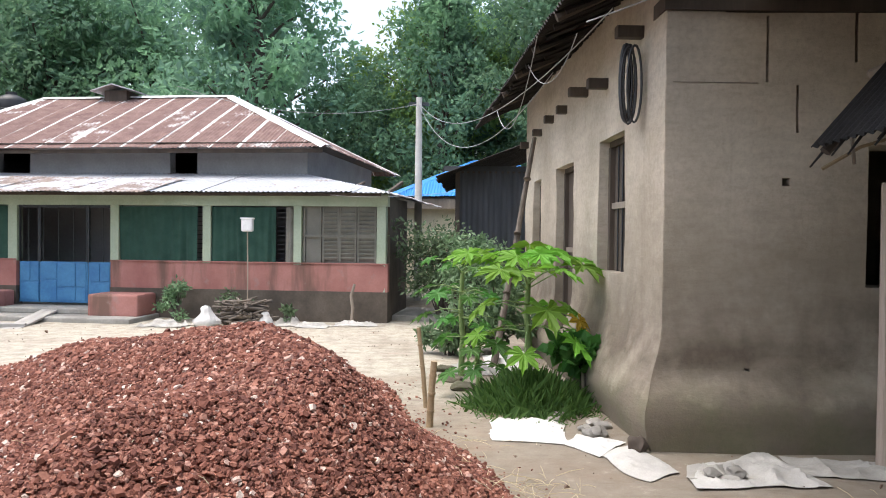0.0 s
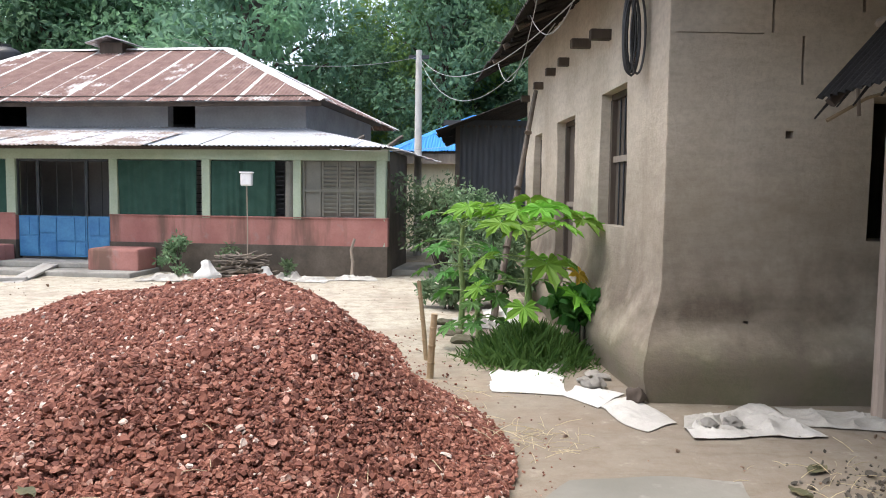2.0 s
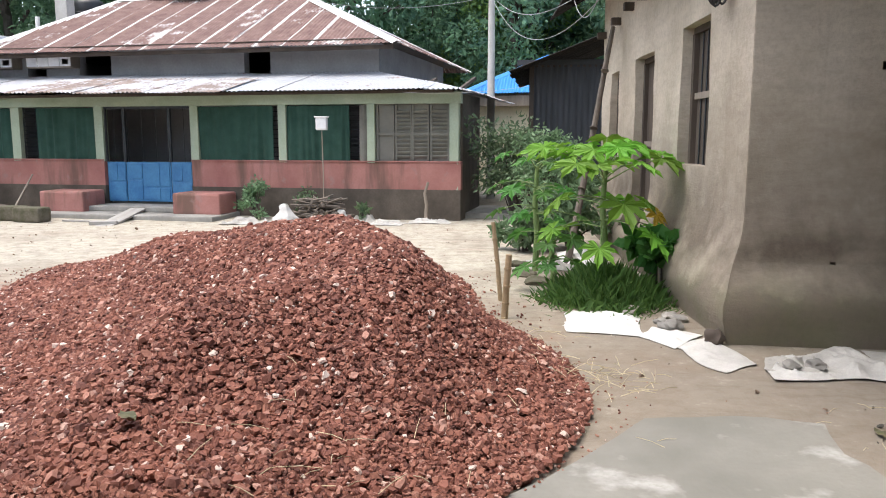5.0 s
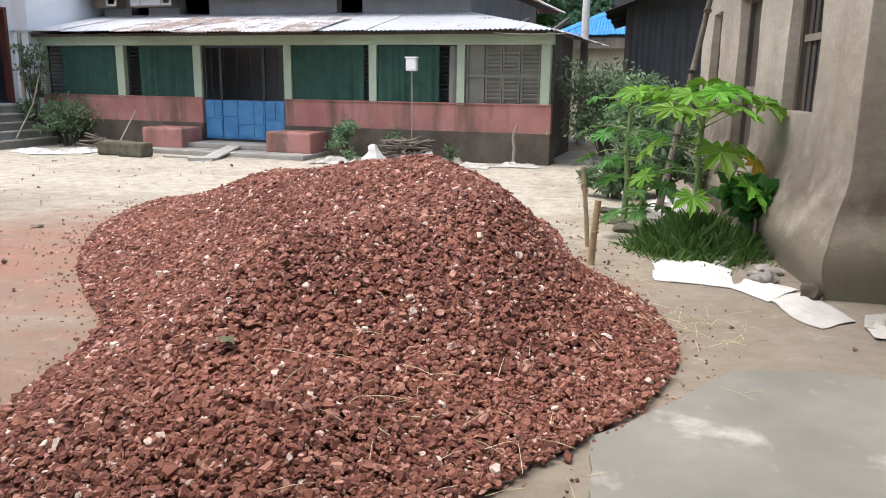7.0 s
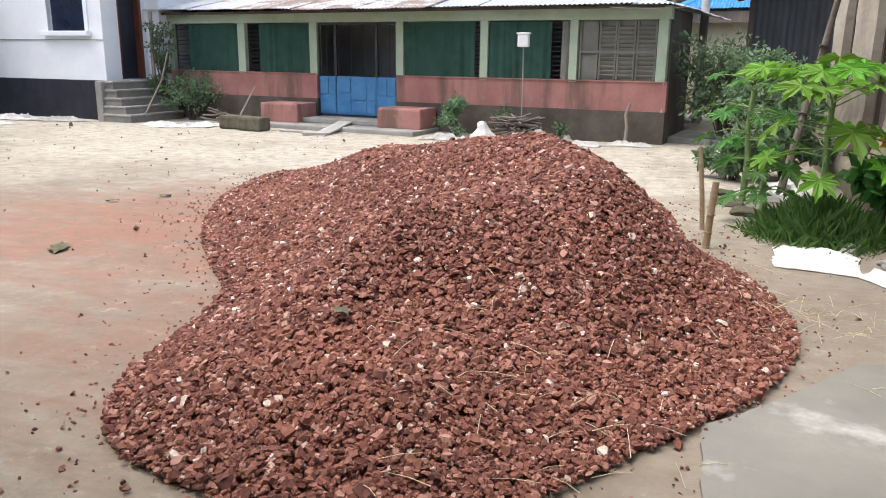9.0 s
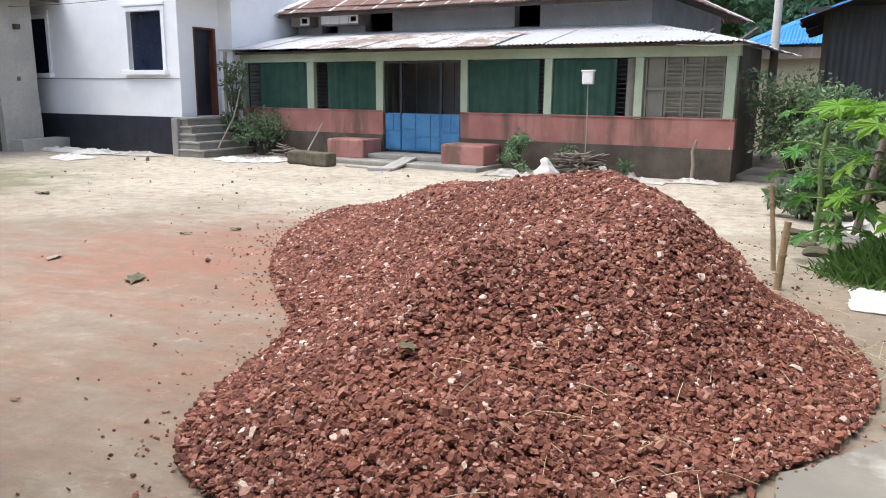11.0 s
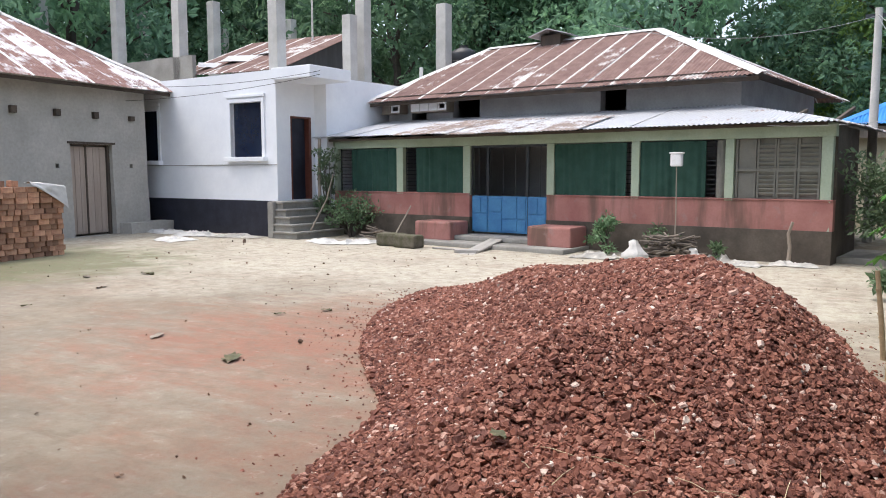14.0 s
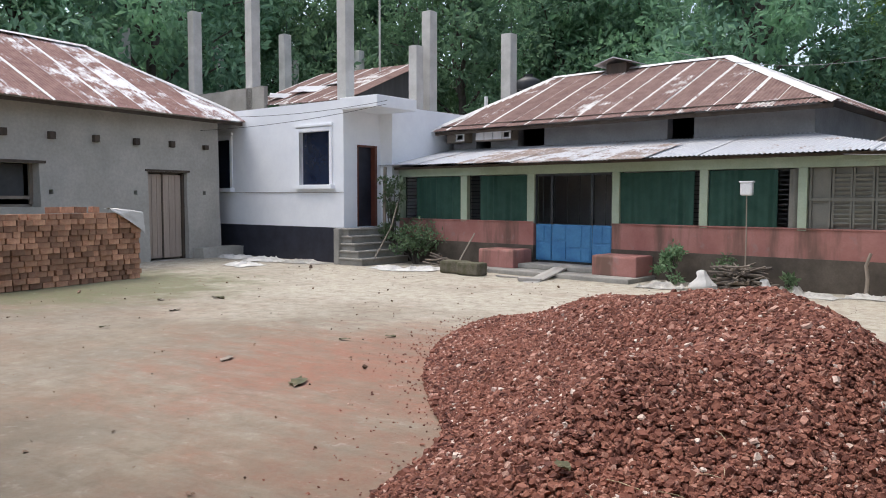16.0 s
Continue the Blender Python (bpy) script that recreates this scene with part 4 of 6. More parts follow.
def cable_coil():
    c = root("cable_coil", 1.66, 5.85, 0, -87.4)
    tagged(c, "black cable coil hung on a joist end of the clay wall", "cable")
    for k in range(6):
        w, ph = 0.09 + 0.012 * k, random.uniform(-0.03, 0.03)
        pts = [(-0.58 + 0.03 * k + ph, -0.13 + (w * 0.42) * math.sin(a * math.tau / 24) + ph, 2.89 + 0.31 * math.cos(a * math.tau / 24) - 0.012 * k) for a in range(25)]
        part("loop", tubed(pts, 0.011, n=6, cap=False), CABLE, c, smooth=True)


cable_coil()


# ---- lean-to beside the camera, and the unseen wall and eaves added to close and shade the yard ----
def lean_to():
    h = root("lean_to", 2.32, 4.9)
    tagged(h, "low lean-to with a steep dark thatched roof", "shed")
    r = part("roof", boxed(1.5, 1.6, -7, 0.0, 1.6, 3.3), WOOD_DARK, h)
    for bm in corrugated((0, 0, 2.18), (0, -7.0, 2.2), 0, 7.0, (1.5, 0, 1.75), 0.8, amp=0.014):
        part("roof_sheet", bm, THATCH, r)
    bm = bmesh.new()
    for k in range(160):
        f, y = random.uniform(0, 1.0), random.uniform(-3.0, 0.02)
        p = Vector((0.02 + 1.4 * f, y, 2.14 + 1.64 * f))
        tube(bm, [p, p + Vector((-0.09, random.uniform(-0.02, 0.05), -0.12))], 0.012, 0.006, 4)
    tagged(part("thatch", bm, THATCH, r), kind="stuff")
    for k in range(5):
        y = -0.12 - 1.4 * k
        part("rafter", tubed([(0.02, y, 2.14), (1.45, y, 3.8)], 0.035, 0.035, 7), WOOD_DARK, r)
    part("purlin", tubed([(0.5, 0.25, 2.7), (0.48, -6.9, 2.7)], 0.035, n=7), WOOD_GREY, r)
    part("loose_stick", tubed([(0.14, 0.16, 2.06), (0.36, 0.1, 2.2), (0.62, 0.06, 2.28)], 0.014, 0.01, 6), BAMBOO, r, "pale bamboo stick")
    part("loose_stick", tubed([(0.26, 0.05, 2.42), (0.28, 0.03, 2.08)], 0.012, n=6), WOOD_GREY, r)
    part("post", tubed([(0.55, -6.5, 0), (0.55, -6.5, 2.7)], 0.06, n=8), WOOD_GREY, h)
    part("wall", boxed(1.2, 1.4, -7, -0.6, 0, 3.4), MUD_GREY, h)


lean_to()


def pale_post():
    p = part("wall_post", tubed([(3.11, 5.42, -0.1), (3.12, 5.44, 0.9), (3.11, 5.42, 2.0)], 0.055, 0.05, 10, 0.06), WOOD_DOOR)
    tagged(p, "pale peeled wooden post in front of the clay wall", "post")


pale_post()


def yard_back():
    # both stay out of view and are added to darken the foreground
    w = part("shade_wall_south", boxed(-9, 9, -2.9, -2.5, -0.1, 3.9), MUD_GREY)
    tagged(w, "plain grey mud wall, unseen, added to close and shade the yard", "wall", kind="structure")
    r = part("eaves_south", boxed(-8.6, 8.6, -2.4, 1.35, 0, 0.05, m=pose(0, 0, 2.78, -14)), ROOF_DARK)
    tagged(r, "dark tin eaves, unseen, added to shade the near yard", "roof", kind="structure")


yard_back()
# ---- heap of broken brick ----
HUMPS = ((0.588, -1.265, 5.385, 0.559, 1.1, 0.799), (0.652, -3.021, 6.634, 2.289, 1.072, -1.018), (0.584, -1.648, 3.766, 0.59, 1.08, -0.31),
         (0.53, -0.675, 4.376, 0.614, 1.067, -0.101), (0.653, -1.614, 7.07, 0.764, 1.2, -0.038), (0.203, -1.239, 2.544, 0.508, 0.475, -0.162))


def heap_height(x, y):
    z = -0.06 + 0 * x
    for a, cx, cy, sx, sy, th in HUMPS:
        c, s = math.cos(th), math.sin(th)
        u, v = (x - cx) * c + (y - cy) * s, -(x - cx) * s + (y - cy) * c
        z = z + a * np.exp(-(((u / sx) ** 2 + (v / sy) ** 2) ** 0.8))
    return z


def chip_shapes(n, rng):
    """Flat broken flakes: two uneven six-cornered rims, the upper one smaller."""
    out = []
    for _ in range(n):
        a = (np.arange(6) + rng.uniform(-0.36, 0.36, 6)) * math.tau / 6
        r = rng.uniform(0.62, 1.0, 6)
        long, thick, cut = rng.uniform(0.6, 1.0), rng.uniform(0.12, 0.27), rng.uniform(0.62, 0.92)
        low = np.stack([r * np.cos(a) * 0.8, r * np.sin(a) * 0.8 * long, np.full(6, -thick) + rng.uniform(-0.08, 0.08, 6)], 1)
        top = np.stack([r * np.cos(a) * 0.8 * cut, r * np.sin(a) * 0.8 * long * cut, np.full(6, thick) + rng.uniform(-0.1, 0.1, 6)], 1) + (*rng.uniform(-0.12, 0.12, 2), 0)
        out.append(np.concatenate([low, top]))
    return out


CHIP_FACES = np.array([(6, 7, 8, 9), (6, 9, 10, 11), (3, 2, 1, 0), (5, 4, 3, 0), *((k, (k + 1) % 6, 6 + (k + 1) % 6, 6 + k) for k in range(6))])


def random_turns(n, rng):
    q = rng.normal(size=(n, 4))
    q /= np.linalg.norm(q, axis=1)[:, None]
    w, x, y, z = q.T
    return np.stack([1 - 2 * (y * y + z * z), 2 * (x * y - z * w), 2 * (x * z + y * w), 2 * (x * y + z * w), 1 - 2 * (x * x + z * z), 2 * (y * z - x * w),
                     2 * (x * z - y * w), 2 * (y * z + x * w), 1 - 2 * (x * x + y * y)], 1).reshape(n, 3, 3)


def tumbled(n, rng):
    """Turns of pieces that lie more or less flat."""
    yaw, tip, side = rng.uniform(0, math.tau, n), rng.normal(0, 0.4, n), rng.normal(0, 0.4, n)
    c, s, o, i = np.cos, np.sin, np.zeros(n), np.ones(n)
    rz = np.stack([c(yaw), -s(yaw), o, s(yaw), c(yaw), o, o, o, i], 1).reshape(n, 3, 3)
    rx = np.stack([i, o, o, o, c(tip), -s(tip), o, s(tip), c(tip)], 1).reshape(n, 3, 3)
    ry = np.stack([c(side), o, s(side), o, i, o, -s(side), o, c(side)], 1).reshape(n, 3, 3)
    return rx @ ry @ rz


def brick_heap():
    rng = np.random.default_rng(4)
    heap = root("brick_chip_heap", -1.6, 4.8)
    tagged(heap, "large heap of broken red brick chips on the earth yard", "brick rubble")
    ox, oy = -1.6, 4.8
    xs, ys = np.arange(-6.0, 1.2, 0.06), np.arange(1.4, 9.2, 0.06)
    gx, gy = np.meshgrid(xs, ys)
    gz = heap_height(gx, gy)
    gz = np.where(gz > 0.035, gz, -0.08) - 0.025
    verts = np.stack([gx - ox, gy - oy, gz], -1).reshape(-1, 3)
    w = len(xs)
    keep = gz > -0.07
    faces = [(j * w + i, j * w + i + 1, (j + 1) * w + i + 1, (j + 1) * w + i) for j in range(len(ys) - 1) for i in range(w - 1) if keep[j:j + 2, i:i + 2].any()]
    core = mesh_from("heap_core", verts, faces, DUST, heap)
    core.data.shade_smooth()
    # loose pieces lie all over it, thinning out past the foot
    n = 215000
    px, py = rng.uniform(-6.0, 1.1, n), rng.uniform(1.3, 8.6, n)
    hz = heap_height(px, py)
    edge = np.clip((hz + 0.06) / 0.07, 0, 1)
    ok = rng.uniform(size=n) < np.where(hz > 0.03, np.where(py > 6.9, 0.45, 1.0), np.where(py < 3.6, 0.05, 0.035) * edge ** 2)
    px, py, hz = px[ok], py[ok], np.maximum(hz[ok], 0.0)
    n = len(px)
    size = 0.0225 * np.exp(rng.normal(0, 0.33, n)) * np.where(hz > 0.03, 1.0, 0.6)
    size = np.minimum(np.where(py > 6.0, size * 1.1, size), 0.055)
    shapes = np.array(chip_shapes(24, rng))
    pick = rng.integers(0, 24, n)
    step = 0.05
    gx, gy = (heap_height(px + step, py) - hz) / step, (heap_height(px, py + step) - hz) / step
    up = np.stack([-gx, -gy, np.ones(n)], 1)
    up /= np.linalg.norm(up, axis=1)[:, None]
    along = np.cross(np.array([0.0, 1.0, 0.0]), up)
    along /= np.linalg.norm(along, axis=1)[:, None]
    turn = np.stack([along, np.cross(up, along), up], 2) @ tumbled(n, rng)
    centre = np.stack([px - ox, py - oy, hz + rng.uniform(-0.25, 0.35, n) * size + 0.004], 1)
    near = np.argsort(np.abs(px + 1.0) + np.abs(py - 2.9) * 1.2)[:300]
    rest = np.ones(n, bool)
    rest[near] = False
    v = np.einsum("nij,nkj->nki", turn[rest], shapes[pick[rest]] * size[rest][:, None, None]) + centre[rest][:, None]
    f = CHIP_FACES[None] + 12 * np.arange(rest.sum())[:, None, None]
    me = bpy.data.meshes.new("chip_rubble")
    count = rest.sum()
    me.vertices.add(count * 12)
    me.vertices.foreach_set("co", v.reshape(-1))
    me.loops.add(count * 40)
    me.loops.foreach_set("vertex_index", f.reshape(-1))
    me.polygons.add(count * 10)
    me.polygons.foreach_set("loop_start", np.arange(0, count * 40, 4))
    me.update(calc_edges=True)
    me.validate()
    me.shade_flat()
    me.materials.append(CHIP)
    ob = new("chip_rubble", me)
    ob.parent = heap
    tagged(ob, kind="stuff")
    kinds = []
    for s in shapes:
        m = bpy.data.meshes.new("brick_chip")
        m.from_pydata(s.tolist(), [], CHIP_FACES.tolist())
        m.materials.append(CHIP_PIECE)
        kinds.append(m)
    for i in near:
        m = Matrix(turn[i].tolist()).to_4x4()
        share("brick_chip", kinds[pick[i]], heap, Matrix.Translation(centre[i].tolist()) @ m @ Matrix.Scale(float(size[i]), 4))


brick_heap()


# ---- trees ----
def leaf_cloud(clumps, per, size, rng, droop=0.3, slim=0.45):
    """Small folded leaves round clump centres: arrays of vertices and faces."""
    c = np.repeat(np.array([k[:3] for k in clumps], float), per, 0)
    r = np.repeat(np.array([k[3] for k in clumps], float), per)
    n = len(c)
    d = rng.normal(size=(n, 3))
    d /= np.linalg.norm(d, axis=1)[:, None]
    p = c + d * (r * rng.uniform(0.25, 1.0, n) ** 0.6)[:, None] * np.array([1, 1, 0.75])
    a = rng.normal(size=(n, 3)) + d * 0.6 + np.array([0, 0, -droop])
    a /= np.linalg.norm(a, axis=1)[:, None]
    b = np.cross(a, rng.normal(size=(n, 3)))
    b /= np.linalg.norm(b, axis=1)[:, None]
    nr = np.cross(a, b)
    s = size * rng.uniform(0.6, 1.4, n)[:, None]
    v = np.stack([p, p + a * s * 0.5 + b * s * slim * 0.5 + nr * s * 0.08, p + a * s, p + a * s * 0.5 - b * s * slim * 0.5 + nr * s * 0.08], 1)
    f = np.arange(n * 4).reshape(n, 4)
    return v.reshape(-1, 3), f


def tree_meshes(kind, seed, height, spread, low, leaf, per, material):
    rng = np.random.default_rng(seed)
    random.seed(seed)
    bm = bmesh.new()
    lean = [(rng.normal(0, 0.05) * k, rng.normal(0, 0.05) * k, height * 0.75 * k / 5 - 0.1 * (k == 0)) for k in range(6)]
    tube(bm, lean, 0.018 * height, 0.007 * height, 8, 0.1)
    clumps = []
    for k in range(26):
        f = low + (1 - low) * (k + rng.uniform(0, 1)) / 26
        z0 = height * f * 0.78
        ang = k * 2.4 + rng.uniform(-0.5, 0.5)
        reach = spread * (0.35 + 0.65 * math.sin(math.pi * min(1, 0.2 + 0.85 * f))) * rng.uniform(0.55, 1.1)
        end = Vector((math.cos(ang) * reach, math.sin(ang) * reach, z0 + height * 0.12 + rng.uniform(-0.2, 0.9)))
        start = Vector((0, 0, min(z0, height * 0.72)))
        tube(bm, [start, start.lerp(end, 0.5) + Vector((0, 0, 0.25)), end], 0.006 * height, 0.0015 * height, 5, cap=False)
        clumps.append((*end, spread * rng.uniform(0.24, 0.42)))
        mid = start.lerp(end, 0.6)
        clumps.append((*mid, spread * rng.uniform(0.2, 0.32)))
    trunk = bpy.data.meshes.new("trunk")
    bm.to_mesh(trunk)
    bm.free()
    trunk.materials.append(BARK)
    v, f = leaf_cloud(clumps, per, leaf, rng)
    crown = bpy.data.meshes.new("crown")
    crown.from_pydata(v.tolist(), [], f.tolist())
    crown.materials.append(material)
    return trunk, crown


TREES = [tree_meshes("tall", 11, 12.0, 3.6, 0.12, 0.27, 225, LEAF_DARK), tree_meshes("tall", 12, 13.5, 3.2, 0.2, 0.26, 225, LEAF_DARK),
         tree_meshes("broad", 13, 10.0, 4.2, 0.05, 0.28, 225, LEAF_DARK), tree_meshes("bright", 14, 9.5, 2.6, 0.1, 0.2, 230, LEAF_LIGHT)]
TREE_LABEL = ("tall dark green tree at the edge of the yard", "tall slender dark green tree behind the houses", "broad dark leafy tree behind the houses", "light green feathery tree behind the houses")


def tree(k, x, y, scale, turn):
    t = root("tree", x, y)
    t.matrix_basis = pose(x, y, 0, 0, 0, turn) @ Matrix.Scale(scale, 4)
    tagged(t, TREE_LABEL[k], "tree", "trees round the yard")
    share("trunk", TREES[k][0], t, Matrix())
    share("crown", TREES[k][1], t, Matrix())


def grove():
    rng = random.Random(5)
    for az in np.arange(-30, 78, 7.2):      # near row, seen from the yard
        r = 31 + rng.uniform(-2, 2.5)
        a = radians(az + rng.uniform(-1.5, 1.5))
        tree(rng.choice((0, 1, 2)), -math.sin(a) * r, math.cos(a) * r, rng.uniform(0.9, 1.2) * (0.72 if 1 < az < 10 else 1), rng.uniform(0, 360))
    for az in np.arange(-27, 80, 8.0):
        r = 39 + rng.uniform(-3, 3)
        a = radians(az + rng.uniform(-2, 2))
        tree(rng.choice((0, 1, 2)), -math.sin(a) * r, math.cos(a) * r, rng.uniform(1.05, 1.4) * (0.62 if 1 < az < 10 else 1), rng.uniform(0, 360))
    # unseen trees south and east, added to shade the side wall and heap
    for x, y, k, s in ((1.0, -9.0, 0, 0.9), (5.0, -8.0, 2, 0.95), (9.5, -6.0, 1, 0.9), (12.0, 0.0, 2, 0.9), (13.0, 8.0, 0, 0.9)):
        tree(k, x, y, s, x * 40)
    tree(3, -0.9, 33.5, 1.25, 40)
    tree(3, -3.4, 34, 1.02, 190)
    tree(3, 1.4, 32, 1.2, 300)
    tree(0, 6.5, 23.0, 0.9, 70)
    tree(1, 4.6, 27.0, 1.0, 10)


grove()


# ---- shrubs and the papaya ----
LEAF_BROAD = leafy("broad_plant_leaf", (0.04, 0.13, 0.025), (0.09, 0.22, 0.04), 0.35)
def shrub(name, x, y, w, h, leaf, n, material, label, z0=0.0):
    rng = np.random.default_rng(int(abs(x * 100 + y * 7)))
    s = root(name, x, y)
    tagged(s, label, "shrub" if name != "weed" else "plant")
    bm = bmesh.new()
    clumps = []
    for k in range(n):
        a, r = rng.uniform(0, 6.28), w * 0.5 * rng.uniform(0.1, 0.85)
        e = Vector((math.cos(a) * r, math.sin(a) * r * 0.8, z0 + (h - z0) * rng.uniform(0.1, 0.9)))
        tube(bm, [(0.04 * math.cos(a), 0.04 * math.sin(a), -0.04), (e.x * 0.4, e.y * 0.4, e.z * 0.6), e], 0.016, 0.004, 5, cap=False)
        clumps.append((*e, w * rng.uniform(0.12, 0.24)))
    part("woody_base", bm, BARK, s)
    v, f = leaf_cloud(clumps, 60 if leaf < 0.095 else 110 if leaf < 0.14 else 55, leaf, rng, 0.2, 0.45 if leaf < 0.14 else 0.75)
    v[:, 2] = np.maximum(v[:, 2], 0.01)
    mesh_from("leaves", v, f, material, s)


shrub("shrub", 0.0, 14.6, 1.9, 1.8, 0.1, 34, LEAF_BUSH, "dusty green shrub beside the pink wall", 0.55)
shrub("shrub", 0.6, 13.4, 1.6, 1.6, 0.1, 26, LEAF_BUSH, "dusty green shrub before the tin hut", 0.45)
shrub("shrub", 0.75, 10.6, 1.2, 1.4, 0.12, 16, LEAF_BUSH, "leafy shrub beside the clay wall", 0.15)
shrub("shrub", 0.1, 10.4, 0.9, 0.7, 0.11, 10, LEAF_BUSH, "low leafy shrub beside the clay wall", 0.1)
shrub("shrub", -4.85, 14.1, 0.7, 0.85, 0.08, 12, LEAF_BUSH, "small green shrub by the veranda bench")
shrub("shrub", -3.75, 13.98, 0.8, 0.66, 0.08, 8, LEAF_BUSH, "low green shrub behind the firewood")
shrub("shrub", -12.15, 14.95, 0.7, 2.25, 0.08, 26, LEAF_BUSH, "straggling climber at the veranda corner", 0.4)
shrub("shrub", -11.35, 14.85, 1.4, 1.0, 0.09, 22, LEAF_BUSH, "green shrub before the veranda wall", 0.3)
shrub("shrub", 1.35, 7.5, 0.6, 0.7, 0.15, 6, LEAF_BROAD, "broad-leaved plant against the clay wall", 0.25)
shrub("weed", -2.75, 13.75, 0.34, 0.34, 0.09, 3, LEAF_BUSH, "small green weed at the foot of the plinth")


def papaya_leaf(size, rng):
    """A deeply lobed hand-shaped blade, cupped, with its midribs raised."""
    bm = bmesh.new()
    c = bm.verts.new((0, 0, 0))
    ring = []
    lobes = 7
    for k in range(lobes):
        a = radians(-135 + 270 * k / (lobes - 1))
        length = size * (1.0 - 0.32 * abs(k - 3) / 3) * rng.uniform(0.9, 1.08)
        for da, f, drop in ((-0.3, 0.52, 0.02), (-0.24, 0.72, -0.02), (-0.09, 0.8, -0.05), (0.0, 1.0, -0.16), (0.09, 0.8, -0.05), (0.24, 0.72, -0.02), (0.3, 0.52, 0.02)):
            ring.append(bm.verts.new((math.sin(a + da) * length * f, math.cos(a + da) * length * f, size * (drop + rng.uniform(-0.04, 0.04)))))
        if k < lobes - 1:
            am = a + radians(270 / (lobes - 1) / 2)
            ring.append(bm.verts.new((math.sin(am) * size * 0.42, math.cos(am) * size * 0.42, 0.03 * size)))
    for p, q in zip(ring, ring[1:]):
        bm.faces.new((c, q, p))
    return bm


def papaya(x, y, h, tiers, label, seed, material, yellow=False):
    """A bare green stem; each tier of leaves is (count, height of the joint, reach, rise of the stalk, blade size)."""
    rng = np.random.default_rng(seed)
    p = root("papaya_plant", x, y)
    tagged(p, label, "papaya plant")
    part("stem", tubed([(0, 0, -0.05), (0.02, 0, h * 0.35), (-0.01, 0.02, h * 0.65), (0.01, 0, h)], 0.04, 0.024, 9, 0.06), STALK, p)
    for count, z, reach, rise, size in tiers:
        spin = rng.uniform(0, 6.28)
        for k in range(count):
            a = spin + k * math.tau / count + rng.uniform(-0.25, 0.25)
            out = reach * rng.uniform(0.7, 1.12)
            base = Vector((0, 0, z + rng.uniform(-0.06, 0.06)))
            tip = Vector((math.cos(a) * out, math.sin(a) * out, base.z + rise * rng.uniform(0.6, 1.2)))
            aim = Vector((math.cos(a), math.sin(a), -0.15 - 0.35 * rng.random() - (0.35 if rise < 0.1 else 0)))
            leaf = part("leaf", papaya_leaf(size * rng.uniform(0.8, 1.15), rng), material, p)
            leaf.matrix_basis = Matrix.Translation(tip) @ aim.to_track_quat("Y", "Z").to_matrix().to_4x4() @ pose(0, 0, 0, 0, rng.uniform(-20, 20), 0)
            part("leaf_stalk", tubed([base, base.lerp(tip, 0.5) + Vector((0, 0, 0.04)), tip], 0.008, 0.005, 6), STALK, p)
    if yellow:
        for tip, aim in (((0.5, -0.1, 0.78), (0.5, -0.5, -0.9)), ((0.56, -0.02, 0.7), (0.8, -0.1, -0.9))):
            leaf = part("leaf", papaya_leaf(0.2, rng), LEAF_YELLOW, p, "yellowed leaf")
            leaf.matrix_basis = Matrix.Translation(tip) @ Vector(aim).to_track_quat("Y", "Z").to_matrix().to_4x4()
        part("leaf_stalk", tubed([(0, 0, 0.82), (0.28, -0.05, 0.86), (0.5, -0.1, 0.78)], 0.008, 0.005, 6), STALK, p)


papaya(0.86, 7.8, 1.3, ((7, 1.22, 0.32, 0.27, 0.3), (9, 1.1, 0.55, 0.27, 0.33), (5, 0.86, 0.6, 0.02, 0.28), (5, 0.7, 0.68, -0.12, 0.27)), "young papaya plant with bright lobed leaves", 21, LEAF_PAPAYA, True)
papaya(0.22, 8.9, 1.2, ((6, 1.2, 0.36, 0.12, 0.2), (7, 0.95, 0.42, 0.0, 0.2), (6, 0.7, 0.45, -0.05, 0.2)), "smaller green papaya plant beside the path", 5, LEAF_YOUNG)
papaya(0.36, 7.75, 0.5, ((5, 0.46, 0.3, 0.06, 0.2), (5, 0.32, 0.36, -0.04, 0.2)), "low papaya seedling at the edge of the bed", 9, LEAF_YOUNG)


def grass_patch():
    rng = np.random.default_rng(8)
    n = 5200
    x, y = rng.normal(0.84, 0.25, n), rng.normal(7.3, 0.26, n)
    h = rng.uniform(0.1, 0.42, n) * np.exp(-((x - 0.84) ** 2 + (y - 7.3) ** 2) / 0.3)
    lx, ly = rng.normal(0, 0.07, n), rng.normal(0, 0.07, n)
    wx, wy = rng.normal(0, 0.005, n), rng.normal(0, 0.005, n)
    v = np.stack([np.stack([x - wx, y - wy, 0 * x], 1), np.stack([x + wx, y + wy, 0 * x], 1), np.stack([x + lx * 0.4 + wx, y + ly * 0.4 + wy, h * 0.65], 1), np.stack([x + lx, y + ly, h], 1)], 1).reshape(-1, 3)
    ob = mesh_from("grass", v, np.arange(4 * n).reshape(n, 4), GRASS)
    tagged(ob, "thick clump of green grass beside the clay wall", "grass", kind="stuff")


grass_patch()


